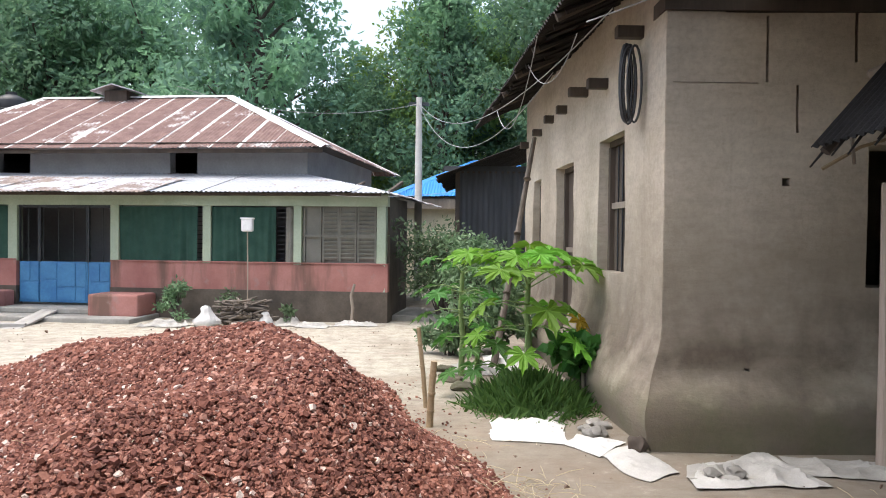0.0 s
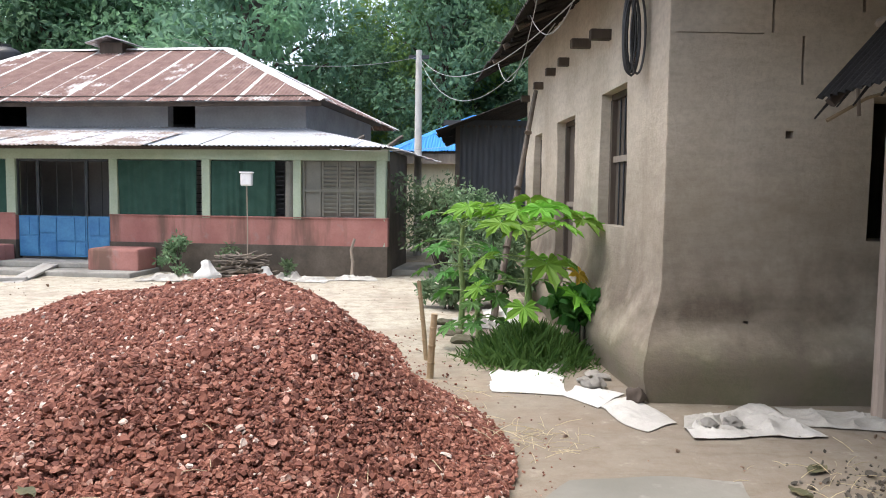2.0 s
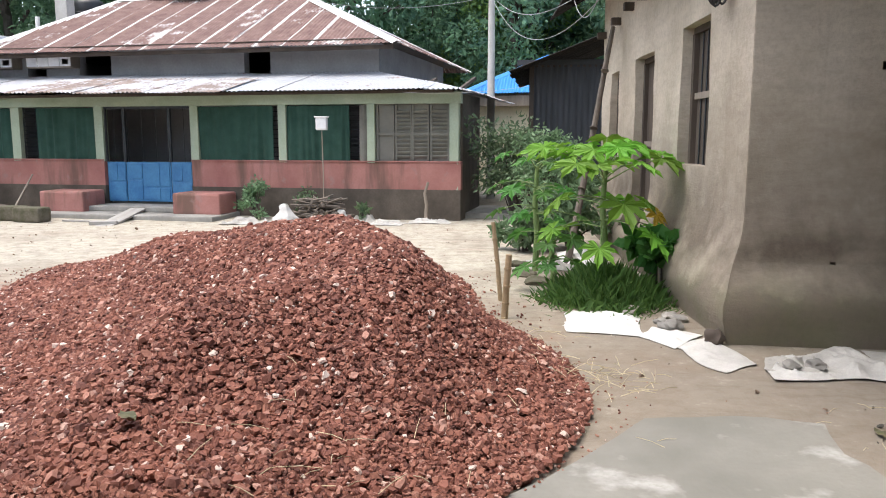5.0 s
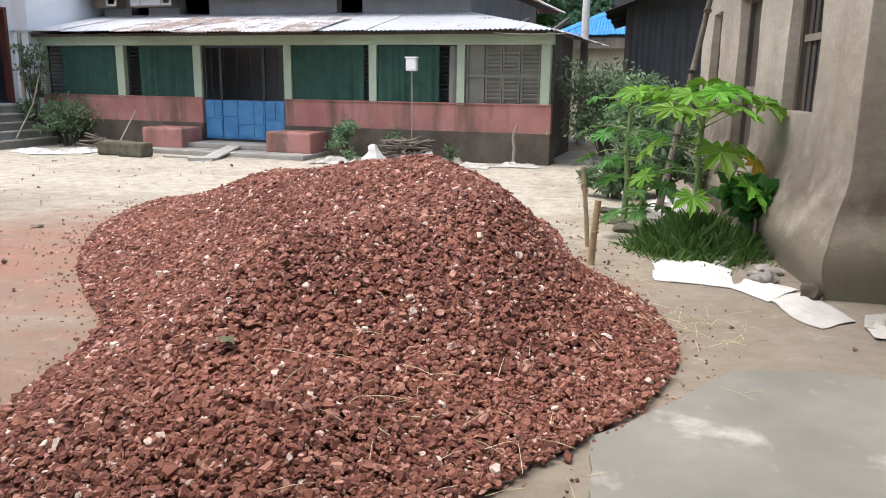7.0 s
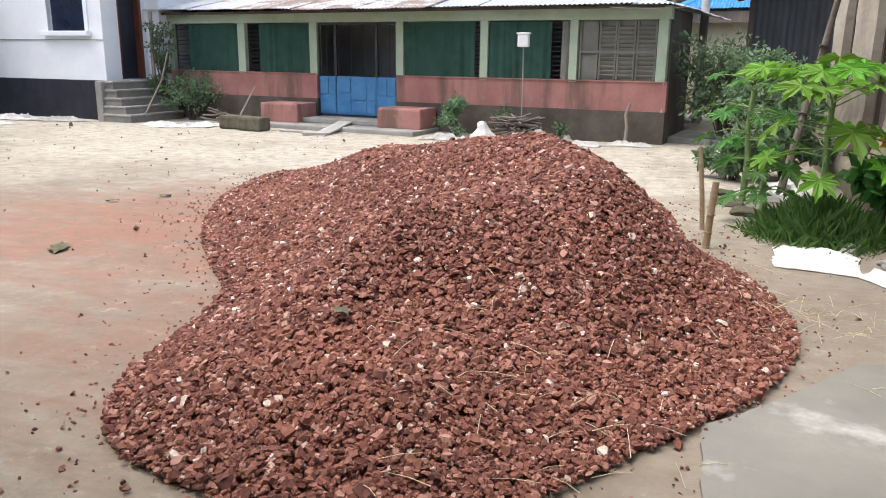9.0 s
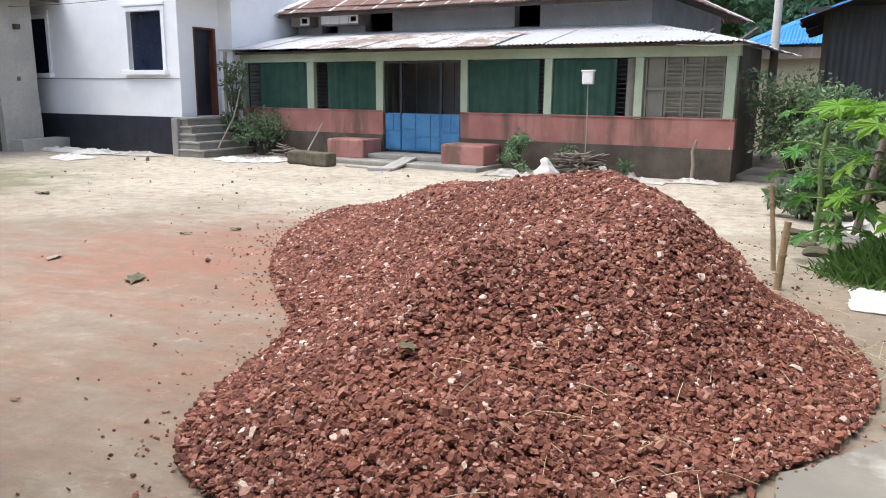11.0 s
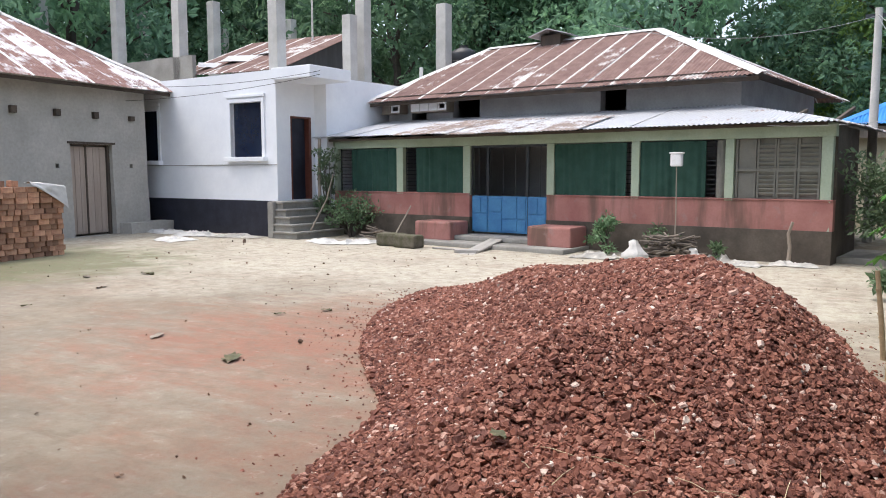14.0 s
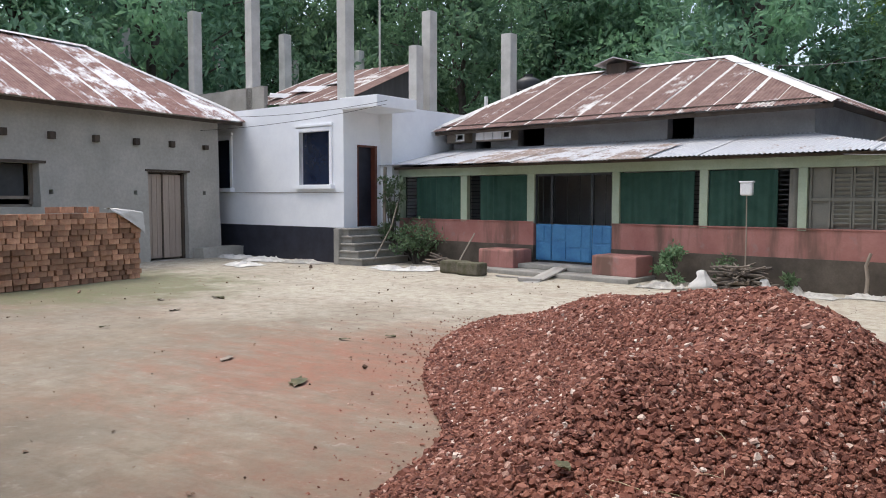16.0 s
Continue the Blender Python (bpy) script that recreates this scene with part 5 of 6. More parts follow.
# ---- beyond the clay house ----
def tin_hut():
    h = root("tin_hut", 0.3, 15.6, 0, -3)
    tagged(h, "dark corrugated tin hut with a low black roof", "hut")
    for k in range(4):
        bm = corrugated((0.8 * k, 0.0, 0), (0.8 * k + 0.8, 0.0, 0), 0, 0.8, (0, 0.0, 2.9), 0.8, 0.11, 0.014)[0]
        part("wall_sheet", bm, TIN_WALL, h)
    part("corner_post", boxed(-0.06, 0.03, -0.04, 0.06, 0, 2.9), WOOD_DARK, h)
    # inner wall painted as dark as an unlit room
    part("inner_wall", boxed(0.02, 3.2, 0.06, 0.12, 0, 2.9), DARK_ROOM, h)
    part("side_wall", boxed(-0.02, 0.04, 0.06, 4, 0, 2.9), TIN_WALL, h)
    r = part("roof", boxed(-0.2, 3.3, 0.0, 0.06, 2.86, 2.93), WOOD_DARK, h)
    for bm in corrugated((-0.42, 4.0, 2.72), (-0.42, -0.7, 2.72), 0, 4.7, (3.4, 0, 1.3), 0.8, 0.1, 0.016):
        part("roof_sheet", bm, ROOF_DARK, r)
    # strip below the roof carries the same painted darkness
    part("gable", wall(-0.3, 3.2, 2.9, 3.0, (), 0.05, 1), DARK_ROOM, h).matrix_basis = pose(0, -0.02, 0)


tin_hut()


def blue_house():
    h = root("blue_roofed_house", -1.05, 24.0, 0, -4)
    tagged(h, "small cream house with a bright blue tin roof", "house")
    part("front_wall", boxed(-0.3, 5.0, 0, 0.2, 0, 2.6), CREAM, h)
    part("side_wall", boxed(-0.3, -0.1, 0.2, 5.0, 0, 2.6), CREAM, h)
    part("fascia", boxed(-0.5, 5.2, -0.4, -0.3, 2.42, 2.72), WOOD_GREY, h)
    part("soffit", boxed(-0.5, 5.2, -0.3, 0.2, 2.6, 2.66), WOOD_DARK, h)
    hip_roof(h, ROOF_BLUE, ROOF_BLUE, -0.6, 5.5, -0.5, 5.0, 2.8, 1.9, 3.0, 4.1, 0.8)


blue_house()


def utility_pole():
    p = root("utility_pole", -0.62, 19.2)
    tagged(p, "grey concrete utility pole with slack wires", "utility pole")
    part("shaft", tubed([(0, 0, -0.3), (0, 0, 3), (0, 0, 5.0)], 0.105, 0.075, 12), COLUMN, p, smooth=True)
    part("bracket", boxed(-0.25, 0.25, -0.03, 0.03, 4.8, 4.88), STEEL_BLACK, p)


utility_pole()
# ---- loose things in the yard ----
def sheet(label, corners, folds, material, seed, name="sack_sheet", category="sack", z0=0.008, thick=0.003):
    """A limp cloth on the ground: a rumpled quad with a ragged rim."""
    a, b, c, d = [Vector((*p, 0)) for p in corners]
    n = 34
    bm = bmesh.new()
    top, low = [], []
    for j in range(n + 1):
        row, under = [], []
        for i in range(n + 1):
            u, v = i / n, j / n
            p = a.lerp(b, u).lerp(d.lerp(c, u), v)
            q = Vector((p.x * 2.6, p.y * 2.6, seed))
            p = p + 0.07 * Vector((noise.noise(q + Vector((9, 0, 0))), noise.noise(q + Vector((0, 9, 0))), 0)) * (1.3 if i in (0, n) or j in (0, n) else 1)
            ridge = 1 - abs(noise.noise(Vector((p.x * 4.5, p.y * 3.2, seed + 3)))) * 2.4
            ridge2 = 1 - abs(noise.noise(Vector((p.x * 9, p.y * 11, seed + 7)))) * 2.4
            rim = min(1, 5 * min(u, 1 - u), 5 * min(v, 1 - v))
            z = z0 + folds * (max(0, ridge) ** 2 * 0.75 + 0.3 * max(0, ridge2)) * (0.12 + 0.88 * rim) + 0.006 * abs(noise.noise(q * 3))
            z += ground_z(p.x, p.y)
            row.append(bm.verts.new((p.x, p.y, z)))
            under.append(bm.verts.new((p.x, p.y, z - thick)))
        top.append(row)
        low.append(under)
    for j in range(n):
        for i in range(n):
            bm.faces.new((top[j][i], top[j][i + 1], top[j + 1][i + 1], top[j + 1][i]))
            bm.faces.new((low[j][i], low[j + 1][i], low[j + 1][i + 1], low[j][i + 1]))
    for k in range(n):
        bm.faces.new((top[0][k + 1], top[0][k], low[0][k], low[0][k + 1]))
        bm.faces.new((top[n][k], top[n][k + 1], low[n][k + 1], low[n][k]))
        bm.faces.new((top[k][0], top[k + 1][0], low[k + 1][0], low[k][0]))
        bm.faces.new((top[k + 1][n], top[k][n], low[k][n], low[k + 1][n]))
    bmesh.ops.recalc_face_normals(bm, faces=bm.faces)
    ob = part(name, bm, material, smooth=True)
    return tagged(ob, label, category)


W, G = SACK, SACK_DIRTY
sheet("white plastic sheet spread on the earth", ((0.36, 6.3), (1.02, 6.2), (1.05, 6.75), (0.5, 6.88)), 0.04, W, 1)
sheet("white plastic sheet folded beside the grass", ((0.4, 6.04), (1.0, 5.98), (1.02, 6.36), (0.38, 6.38)), 0.03, W, 2)
sheet("white torn sack lying before the clay wall", ((0.95, 5.95), (1.16, 5.64), (1.45, 6.02), (1.1, 6.24)), 0.03, W, 3)
sheet("grey flattened sack with curled edges on the earth", ((1.1, 5.63), (1.36, 5.1), (1.64, 5.22), (1.48, 5.92)), 0.03, SACK_GREY, 4)
sheet("grey-white crumpled sack before the clay wall", ((1.66, 4.92), (2.57, 4.98), (2.46, 5.84), (1.8, 5.45)), 0.07, SACK_GREY, 5).location.z = 0.004
sheet("dirty grey sack beside the clay wall", ((2.5, 5.2), (3.3, 5.05), (3.4, 5.5), (2.5, 5.72)), 0.05, G, 6)
sheet("folded dark sack half under a pale one", ((1.6, 5.08), (2.0, 5.0), (2.08, 5.34), (1.7, 5.4)), 0.06, G, 8).location.z = 0.012
sheet("white sheet lying among the papaya stones", ((0.05, 9.0), (0.6, 8.9), (0.7, 9.5), (0.1, 9.6)), 0.05, G, 9)
sheet("white sheet lying behind the papaya", ((0.5, 9.3), (1.15, 9.2), (1.2, 10.4), (0.55, 10.3)), 0.12, W, 10)
sheet("white sack flattened at the foot of the plinth", ((-2.6, 13.25), (-2.0, 13.15), (-1.95, 13.7), (-2.5, 13.8)), 0.07, SACK_GREY, 11)
sheet("grey-white sack by the plinth", ((-1.95, 13.5), (-1.12, 13.55), (-1.2, 13.95), (-1.9, 14.0)), 0.07, SACK_GREY, 12)
sheet("dirty sack at the foot of the plinth", ((-2.95, 13.45), (-2.5, 13.5), (-2.5, 13.9), (-2.9, 13.9)), 0.14, G, 13)
sheet("dirty sack beside the cement step", ((-5.2, 13.1), (-4.4, 13.15), (-4.3, 13.5), (-5.1, 13.5)), 0.12, G, 14)
sheet("white sack spread by the veranda corner", ((-11.5, 13.25), (-10.7, 13.0), (-10.6, 13.6), (-11.4, 13.9)), 0.08, W, 15)
sheet("white sack crumpled by the mossy blocks", ((-10.8, 12.9), (-9.9, 13.4), (-9.9, 14.0), (-10.6, 13.7)), 0.1, W, 16)
sheet("white sack lying before the mud plinth", ((-14.9, 11.9), (-13.9, 11.6), (-13.9, 12.4), (-15.1, 12.7)), 0.08, W, 17)
sheet("white cloth lying along the black base band", ((-17.0, 13.3), (-15.9, 13.2), (-15.8, 13.8), (-16.9, 13.9)), 0.08, W, 18)
sheet("white crumpled sack along the black base band", ((-15.5, 13.0), (-14.4, 13.1), (-14.4, 13.7), (-15.4, 13.8)), 0.12, W, 19)
sheet("grey sack along the base of the white house", ((-14.3, 13.1), (-13.1, 13.3), (-13.1, 13.75), (-14.2, 13.7)), 0.1, G, 20)


def stone(x, y, s, label, material=STONE, z=0.0, flat=0.55, name="stone"):
    bm = bmesh.new()
    bmesh.ops.create_icosphere(bm, subdivisions=3, radius=1)
    sx, sy = random.uniform(0.8, 1.3), random.uniform(0.7, 1.1)
    for v in bm.verts:
        k = 1 + 0.45 * noise.noise(v.co * 1.3 + Vector((x * 7, y * 5, 0))) + 0.15 * noise.noise(v.co * 4 + Vector((x * 7, y * 5, 3)))
        v.co = Vector((v.co.x * sx, v.co.y * sy, max(v.co.z, -0.55) * flat)) * s * k
    low = min(v.co.z for v in bm.verts)
    ob = part(name, bm, material, smooth=True)
    ob.matrix_basis = pose(x, y, z - low - 0.008, 0, 0, random.uniform(0, 360))
    return tagged(ob, label, "stone", "stones along the clay wall")


random.seed(3)
for x, y, s in ((1.24, 6.2, 0.1), (1.2, 6.42, 0.06), (1.36, 6.5, 0.07), (1.05, 6.85, 0.07), (0.98, 6.7, 0.06), (1.3, 6.62, 0.07)):
    stone(x, y, s, "grey stone holding down the plastic sheet")
for x, y, s in ((1.8, 5.12, 0.06), (1.96, 5.14, 0.07)):
    stone(x, y, s, "grey stone on the crumpled sack", z=0.03)
for k in range(9):
    stone(0.45 + 0.11 * k + random.uniform(-0.03, 0.03), 7.7 + random.uniform(-0.08, 0.08) - 0.02 * k, random.uniform(0.05, 0.1), "grey stone edging the papaya bed")
for x, y in ((0.1, 8.6), (0.25, 8.1), (0.02, 9.2)):
    stone(x, y, 0.14, "low mossy stone by the path", MOSSY, flat=0.35)
stone(1.47, 5.78, 0.09, "broken root end jutting from the clay plinth", WOOD_DARK, flat=0.9, name="root_stump")
for x, y in ((-9.3, 13.5), (-8.75, 13.3)):
    b = part("mossy_block", boxed(-0.29, 0.29, -0.17, 0.17, 0, 0.27, bevel=0.05), MOSSY)
    b.matrix_basis = pose(x, y, 0, 0, 0, random.uniform(-12, 12))
    tagged(b, "mossy concrete block beside the veranda steps", "block", "mossy blocks")
s = part("flat_slab", wall(-0.65, 0.75, 0, 0.1, (), 1.7, 0.15, lambda u, y, z: (0, 0.12 * noise.noise(Vector((u * 2, 0, 1))), 0)), CEMENT)
s.matrix_basis = pose(-0.5, 14.5, 0, 0, 0, -7)
tagged(s, "worn concrete slab beside the shrub", "slab")


def stick(pts, r0, r1, label, material=BAMBOO, knots=True, name="bamboo_stake"):
    o = root(name, *pts[0][:2])
    base = Vector((pts[0][0], pts[0][1], 0))
    local = [Vector(p) - base for p in pts]
    part("cane", tubed(local, r0, r1, 9, 0.05), material, o, smooth=True)
    if knots:
        for f in (0.3, 0.55, 0.8):
            p = local[0].lerp(local[-1], f)
            d = (local[-1] - local[0]).normalized() * 0.008
            part("node_ring", tubed([p - d, p + d], r0 * 1.14, n=9), material, o)
    return tagged(o, label, "stake")


stick([(-0.1, 6.5, -0.05), (-0.085, 6.5, 0.25), (-0.065, 6.49, 0.55)], 0.03, 0.028, "thick dry bamboo stake at the heap's edge")
stick([(-0.14, 7.2, -0.05), (-0.17, 7.22, 0.3), (-0.22, 7.24, 0.74)], 0.022, 0.02, "thin dry bamboo stake beside the path")
stick([(0.62, 9.4, -0.02), (0.9, 10.1, 1.2), (1.2, 10.9, 2.6), (1.28, 11.0, 3.0)], 0.045, 0.03, "long grey pole leaning on the clay wall", TWIG)
stick([(-1.62, 13.85, -0.05), (-1.6, 13.87, 0.3), (-1.63, 13.86, 0.52), (-1.57, 13.86, 0.72)], 0.035, 0.025, "crooked grey stake before the pink wall", WOOD_GREY, False, "wooden_stake")
stick([(-12.0, 13.95, 0), (-11.75, 14.4, 0.9), (-11.7, 14.6, 1.5)], 0.02, 0.015, "thin stick leaning by the cement steps", WOOD_GREY, False, "wooden_stake")
stick([(-9.6, 13.9, 0), (-9.45, 14.5, 0.8)], 0.02, 0.016, "thin stick leaning on the veranda wall", WOOD_GREY, False, "wooden_stake")
stick([(-12.35, 14.9, 0), (-12.36, 14.9, 1.3), (-12.34, 14.9, 2.36)], 0.045, 0.04, "thin round veranda corner post", WOOD_GREY, False, "corner_post")


def firewood(x, y, w, h, n, seed, label):
    rng = random.Random(seed)
    o = root("firewood_pile", x, y)
    tagged(o, label, "firewood")
    for k in range(n):
        f = k / n
        a, l = rng.uniform(0, 6.28), rng.uniform(0.3, 0.75) * w
        z = 0.03 + h * f * rng.uniform(0.7, 1.0)
        c = Vector((rng.uniform(-0.3, 0.3) * w * (1 - f), rng.uniform(-0.2, 0.2), z))
        d = Vector((math.cos(a), math.sin(a) * 0.45, rng.uniform(-0.14, 0.3))) * l * 0.6
        p, q = c - d, c + d
        p.z, q.z = max(p.z, 0.02), max(q.z, 0.02)
        part("branch", tubed([p, (p + q) / 2 + Vector((0, 0, rng.uniform(-0.03, 0.03))), q], rng.uniform(0.018, 0.034), rng.uniform(0.01, 0.02), 6, 0.1), TWIG, o)


firewood(-3.55, 13.72, 1.15, 0.42, 110, 2, "tangled pile of grey firewood branches on the earth")
firewood(-10.2, 14.3, 1.0, 0.3, 14, 3, "a few grey branches before the veranda wall")


def white_bag(x, y, s, label, seed):
    bm = bmesh.new()
    prof = ((0.2, 0.0), (0.25, 0.05), (0.25, 0.12), (0.2, 0.2), (0.14, 0.27), (0.12, 0.33), (0.11, 0.39), (0.07, 0.43), (0.02, 0.44))
    rings = []
    for r, z in prof:
        rings.append([bm.verts.new(Vector(((r + 0.11 * noise.noise(Vector((math.cos(a / 18 * math.tau) * 2, math.sin(a / 18 * math.tau) * 2, z * 6 + seed)))) * math.cos(a / 18 * math.tau),
                                           r * 0.8 * math.sin(a / 18 * math.tau), z + 0.02 * noise.noise(Vector((a, z, seed))))) * s) for a in range(18)])
    for p, q in zip(rings, rings[1:]):
        for k in range(18):
            bm.faces.new((p[k], p[(k + 1) % 18], q[(k + 1) % 18], q[k]))
    bm.faces.new(rings[0][::-1])
    bm.faces.new(rings[-1])
    o = part("plastic_bag", bm, SACK, smooth=True)
    o.location = (x, y, 0)
    tagged(o, label, "bag")


white_bag(-4.08, 13.4, 0.8, "full white plastic bag beside the firewood", 2)
white_bag(-3.1, 13.6, 0.55, "small pale sack beside the firewood", 5)


def plank(x, y, z, l, w, t, turn, tilt, label):
    o = part("plank", boxed(-l / 2, l / 2, -w / 2, w / 2, 0, t, bevel=0.006), PLANK)
    o.matrix_basis = pose(x, y, z, 0, tilt, turn)
    tagged(o, label, "plank", "planks by the gate")


plank(-7.2, 13.72, 0.06, 1.95, 0.3, 0.04, 95, -6, "grey weathered plank leaning on the gate step")
plank(-7.6, 13.3, 0.005, 1.2, 0.1, 0.03, -8, 0, "short grey plank lying on the earth")
plank(-7.2, 12.95, 0.005, 0.45, 0.16, 0.06, 20, 0, "short grey board lying on the earth")


def hanging_jug():
    o = root("plastic_jug", -3.45, 13.71)
    tagged(o, "white plastic jug upside down on a thin stick", "jug")
    part("stick", tubed([(0, 0, -0.02), (0.01, 0, 0.9), (0, 0, 1.66)], 0.012, 0.01, 7), WOOD_GREY, o)
    bm = bmesh.new()
    box(bm, -0.1, 0.1, -0.07, 0.07, 1.64, 1.87, bevel=0.03)
    part("jug_body", bm, PLASTIC_WHITE, o)
    part("jug_rim", boxed(-0.115, 0.115, -0.08, 0.08, 1.86, 1.885, bevel=0.008), PLASTIC_WHITE, o)


hanging_jug()


# ---- brick stack ----
def brick_stack():
    rng = random.Random(6)
    o = root("brick_stack", -13.72, 9.0, 0, 95)
    tagged(o, "stack of new red-brown bricks laid on edge, mossy below", "brick stack")
    part("inner_bricks", boxed(-3.75, -0.03, 0.03, 0.46, 0, 1.24), BRICK_CORE, o)
    stretcher = bpy.data.meshes.new("brick")
    header = bpy.data.meshes.new("brick")
    for me, w in ((stretcher, 0.226), (header, 0.118)):
        bm = boxed(-w / 2, w / 2, -0.055, 0.055, 0.0, 0.096, bevel=0.006)
        bm.to_mesh(me)
        bm.free()
        me.materials.append(BRICK)
    h = 0.1
    for c in range(13):
        x = -0.01 - rng.uniform(0, 0.06)
        if c == 12:
            x -= 0.35
        while x > -3.7:
            long = rng.random() < (0.6 if c % 3 == 1 else 0.35)
            w = 0.23 if long else 0.122
            share("brick", stretcher if long else header, o, pose(x - w / 2, 0.04 + rng.uniform(-0.032, 0.02), h * c + rng.uniform(0, 0.003), 0, rng.uniform(-1.5, 1.5), rng.uniform(-2, 2)))
            x -= w + rng.uniform(0.006, 0.022)
    for x in (-0.95, -1.25, -1.5, -1.78):
        share("brick", stretcher, o, pose(x, 0.12, h * 13 + 0.004, 0, rng.uniform(-3, 3), rng.uniform(-25, 25)) @ Matrix.Rotation(radians(90), 4, "X") @ Matrix.Translation((0, 0.055, -0.05)))


# dark brown of the core, which shows in the gaps between bricks
BRICK_CORE = plain("dark_core_brick", (0.1, 0.05, 0.035), (0.16, 0.085, 0.055), 5, 40, 0.95)
brick_stack()


def stack_cover():
    """A stiff sack over the end of the stack: flat on top, one corner hanging down the face."""
    bm = bmesh.new()
    n = 16
    rows = []
    for j in range(n + 1):
        row = []
        for i in range(n + 1):
            u, v = i / n, j / n
            x = -0.72 + 0.74 * u
            run = (v - 0.45) * (0.5 + 0.2 * u)
            rise = 0.025 * noise.noise(Vector((u * 4, v * 4, 2)))
            if run < 0:
                y, z = -run * 0.8 - 0.04, 1.325 + rise + 0.06 * (1 - u)
            else:
                y, z = -0.05 - 0.12 * run + rise, 1.325 + 0.06 * (1 - u) - run * (0.15 + 0.95 * u)
            drop = max(0.0, x) * 0.9
            row.append((bm.verts.new((x, y, z - drop)), bm.verts.new((x, y + 0.003, z - drop - 0.006))))
        rows.append(row)
    for r, t in zip(rows, rows[1:]):
        for i in range(n):
            bm.faces.new((r[i][0], t[i][0], t[i + 1][0], r[i + 1][0]))
            bm.faces.new((r[i][1], r[i + 1][1], t[i + 1][1], t[i][1]))
    o = part("sack_cover", bm, SACK, smooth=True)
    o.matrix_basis = pose(-13.72, 9.0, 0, 0, 0, 95)
    tagged(o, "pale stiff sack draped over the stacked bricks", "sack")


stack_cover()


# ---- wires ----
def wire(a, b, sag, label, material=CABLE, r=0.006):
    a, b = Vector(a), Vector(b)
    pts = [a.lerp(b, k / 20) - Vector((0, 0, sag * 4 * (k / 20) * (1 - k / 20))) for k in range(21)]
    tagged(part("wire", tubed(pts, r, n=5, cap=False), material), label, "wire", "slack wires over the yard")


wire((-0.62, 19.1, 4.85), (1.35, 6.3, 3.45), 0.7, "slack wire from the pole to the clay house", CABLE_GREY)
wire((-0.62, 19.1, 4.8), (1.25, 9.0, 3.5), 0.95, "second slack wire to the clay house", CABLE_GREY)
wire((-0.6, 19.1, 4.83), (-6.0, 17.5, 4.9), 0.4, "slack wire over the rusted roof", CABLE_GREY)
wire((0.2, 13.6, 2.38), (-2.0, 13.75, 2.3), 0.06, "thin wire along the veranda eave", CABLE_GREY, 0.004)
wire((-11.35, 13.75, 3.8), (-16.55, 12.9, 3.66), 0.12, "thin wire crossing the white house", CABLE)
wire((-11.35, 13.74, 3.72), (-16.6, 12.7, 3.3), 0.1, "second thin wire crossing the white house", CABLE)
wire((1.05, 5.8, 3.2), (2.2, 4.9, 3.5), 0.02, "pale stick-like wire above the cable coil", CABLE_GREY)


wire((0.85, 7.2, 3.45), (0.72, 10.6, 3.3), 0.5, "loose wire looped under the clay house eave", CABLE_GREY, 0.005)
wire((1.1, 6.5, 3.3), (0.9, 8.4, 3.45), 0.3, "short loose wire under the clay house eave", CABLE_GREY, 0.005)


# ---- litter, straw, pebbles ----
def straws():
    rng = np.random.default_rng(12)
    bm = bmesh.new()
    spots = [(0.55, 4.75, 0.2, 70), (2.2, 3.9, 0.35, 60), (-0.8, 2.95, 0.3, 26), (-0.3, 2.6, 0.3, 14), (-1.2, 3.4, 0.8, 16), (0.2, 5.6, 0.3, 20)]
    for cx, cy, s, n in spots:
        for _ in range(n):
            x, y = rng.normal(cx, s), rng.normal(cy, s)
            z = max(0.02, float(heap_height(np.array(x), np.array(y))) + 0.035)
            a, l = rng.uniform(0, 6.28), rng.uniform(0.05, 0.2)
            d = Vector((math.cos(a) * l, math.sin(a) * l, rng.uniform(-0.02, 0.05)))
            p = Vector((x, y, z))
            e = p + d
            e.z = max(e.z, 0.02)
            tube(bm, [p, (p + e) / 2 + Vector((0, 0, 0.008)), e], 0.0022, 0.0014, 4, cap=False)
    tagged(part("straw", bm, STRAW), "scattered dry straw at the foot of the heap", "straw", kind="stuff")


straws()


def pebbles():
    rng = np.random.default_rng(3)
    n = 900
    x, y = rng.uniform(-13, 3.2, n), rng.uniform(2.2, 13.2, n)
    s = 0.012 * np.exp(rng.normal(0, 0.5, n))
    keep = heap_height(x, y) < 0.0
    x, y, s = x[keep], y[keep], s[keep]
    shapes = np.array(chip_shapes(8, rng))
    v = np.einsum("nij,nkj->nki", random_turns(len(x), rng), shapes[rng.integers(0, 8, len(x))] * s[:, None, None]) + np.stack([x, y, 0.3 * s + 0.004], 1)[:, None]
    f = (CHIP_FACES[None] + 12 * np.arange(len(x))[:, None, None]).reshape(-1, 4)
    ob = mesh_from("pebbles", v.reshape(-1, 3), f, GRIT)
    tagged(ob, "small dark grit and brick crumbs on the earth", "grit", kind="stuff")


GRIT = plain("dark_grit", (0.16, 0.12, 0.09), (0.26, 0.16, 0.11), 9, 60, 0.95, island=0.5)
pebbles()


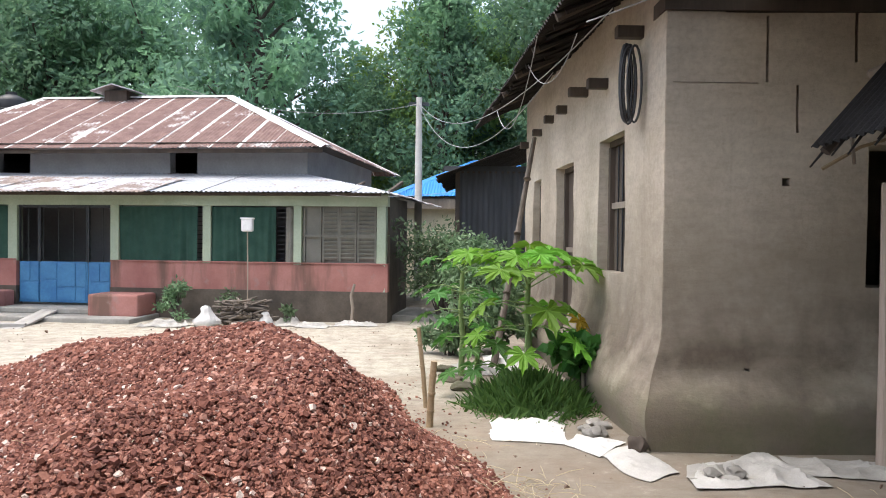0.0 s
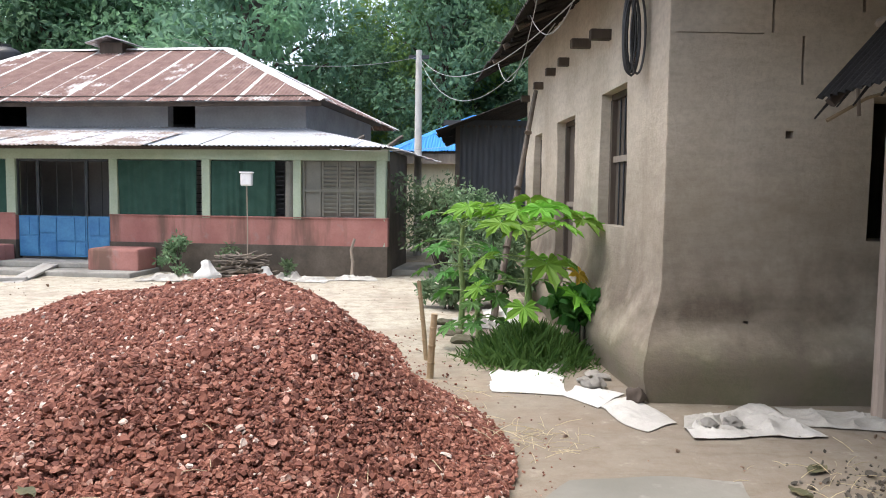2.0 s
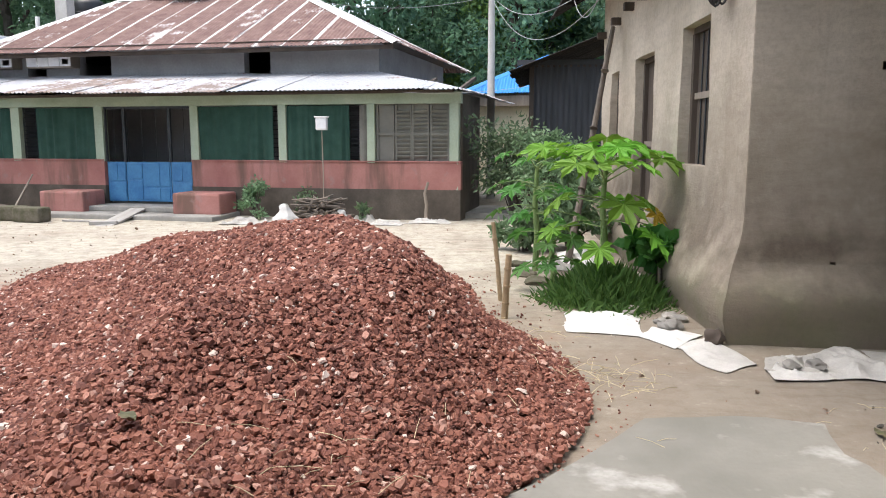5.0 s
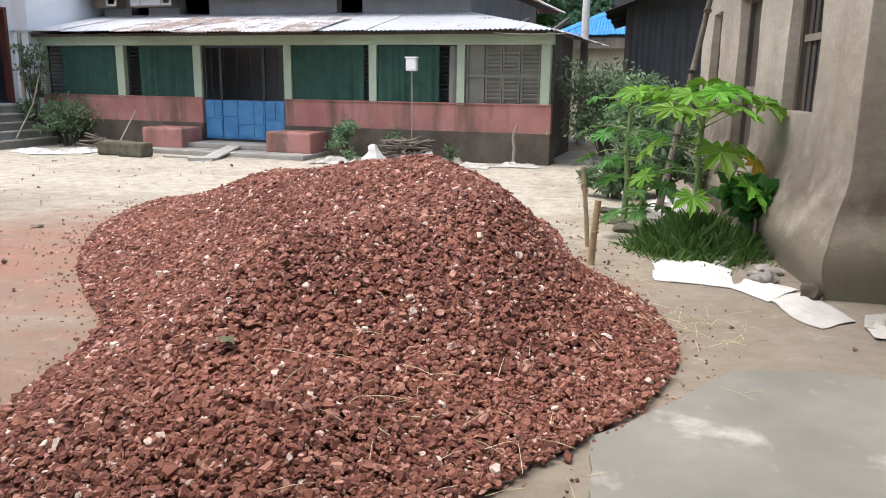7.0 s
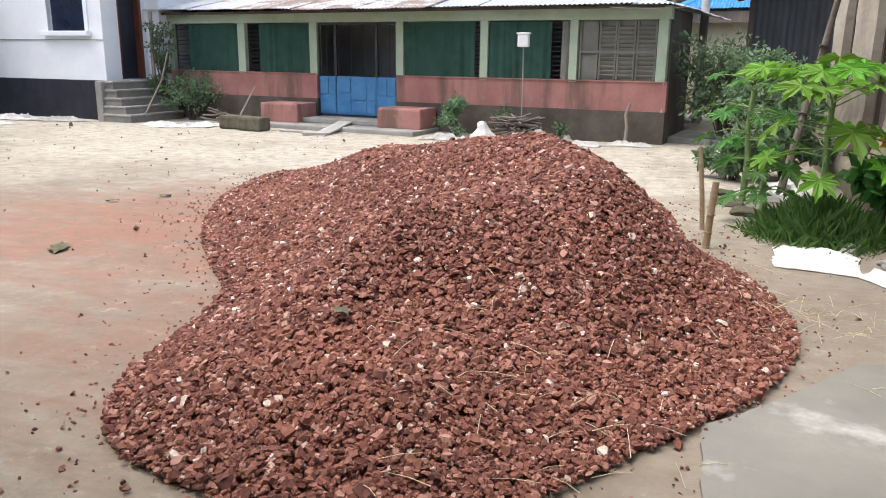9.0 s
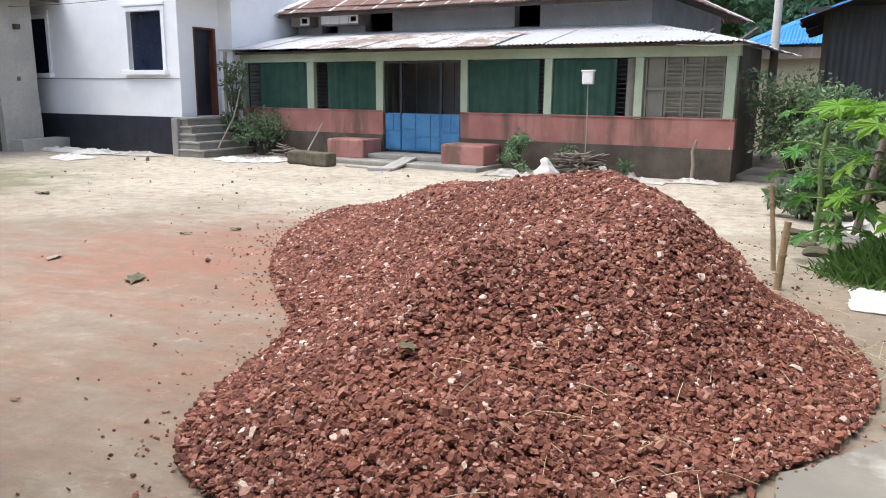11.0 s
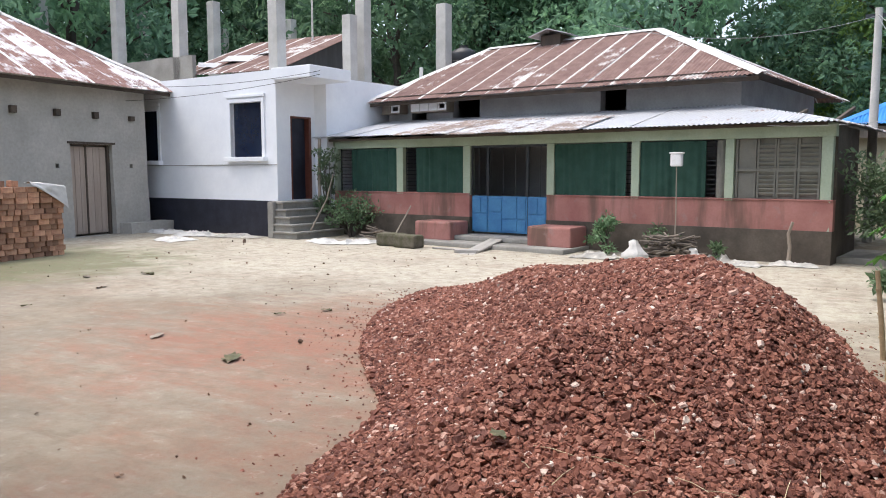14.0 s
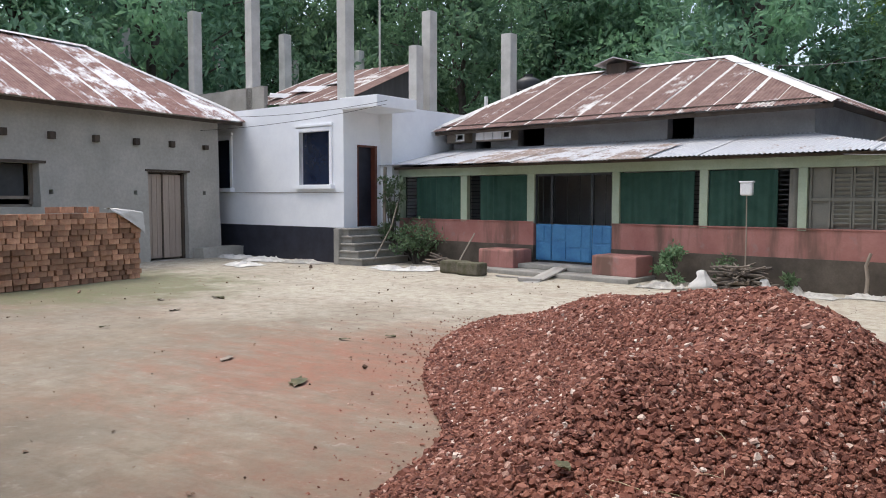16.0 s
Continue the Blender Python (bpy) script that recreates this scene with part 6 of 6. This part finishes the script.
def clods():
    rng = np.random.default_rng(17)
    n = 240
    x, y = rng.normal(2.35, 0.2, n), rng.normal(3.95, 0.3, n)
    s = 0.013 * np.exp(rng.normal(0, 0.5, n))
    lift = 0.1 * np.exp(-((x - 2.5) ** 2 / 0.05 + (y - 3.9) ** 2 / 0.14)) * rng.uniform(0, 1, n)
    shapes = np.array(chip_shapes(8, rng))
    v = np.einsum("nij,nkj->nki", random_turns(n, rng), shapes[rng.integers(0, 8, n)] * s[:, None, None] * 1.2) + np.stack([x, y, 0.3 * s + lift], 1)[:, None]
    f = (CHIP_FACES[None] + 12 * np.arange(n)[:, None, None]).reshape(-1, 4)
    tagged(mesh_from("earth_clods", v.reshape(-1, 3), f, CLOD), "crumbled grey earth clods swept beside the apron", "rubble", kind="stuff")


CLOD = plain("crumbled_earth", (0.075, 0.066, 0.053), (0.14, 0.125, 0.105), 9, 60, 0.95, island=0.4)
clods()


def dead_leaf(x, y, z, s, label, material, seed):
    rng = random.Random(seed)
    bm = bmesh.new()
    n = 8
    mid = [bm.verts.new((s * (k / n - 0.5), 0, 0.06 * s * math.sin(k * 0.7))) for k in range(n + 1)]
    for side in (-1, 1):
        rim = [bm.verts.new((s * (k / n - 0.5), side * s * 0.28 * math.sin(math.pi * (0.04 + 0.92 * k / n)) * rng.uniform(0.7, 1.1), s * rng.uniform(0.01, 0.1))) for k in range(n + 1)]
        for k in range(n):
            q = (mid[k], mid[k + 1], rim[k + 1], rim[k])
            bm.faces.new(q if side > 0 else q[::-1])
    o = part("fallen_leaf", bm, material)
    o.matrix_basis = pose(x, y, z, 0, 0, rng.uniform(0, 360))
    tagged(o, label, "leaf", "fallen leaves")


LEAF_DEAD = plain("withered_leaf", (0.06, 0.065, 0.03), (0.14, 0.12, 0.06), 9, 60, 0.8)
dead_leaf(-4.86, 4.52, 0.012, 0.3, "withered dark leaf lying on the earth", LEAF_DEAD, 1)
dead_leaf(-1.6, 2.93, 0.40, 0.13, "withered green leaf on the brick chips", LEAF_DEAD, 2)
for k, (x, y, s) in enumerate(((-10.5, 7.15, 0.2), (-10.0, 7.84, 0.3), (-8.87, 5.21, 0.12), (-6.13, 4.8, 0.22), (-5.92, 6.28, 0.13), (-5.62, 6.72, 0.15), (-9.4, 6.6, 0.22), (1.9, 4.0, 0.16), (2.15, 4.35, 0.2))):
    dead_leaf(x, y, 0.012, s, "dry brown leaf litter on the earth", LEAF_DEAD if k % 3 else WOOD_GREY, 10 + k)
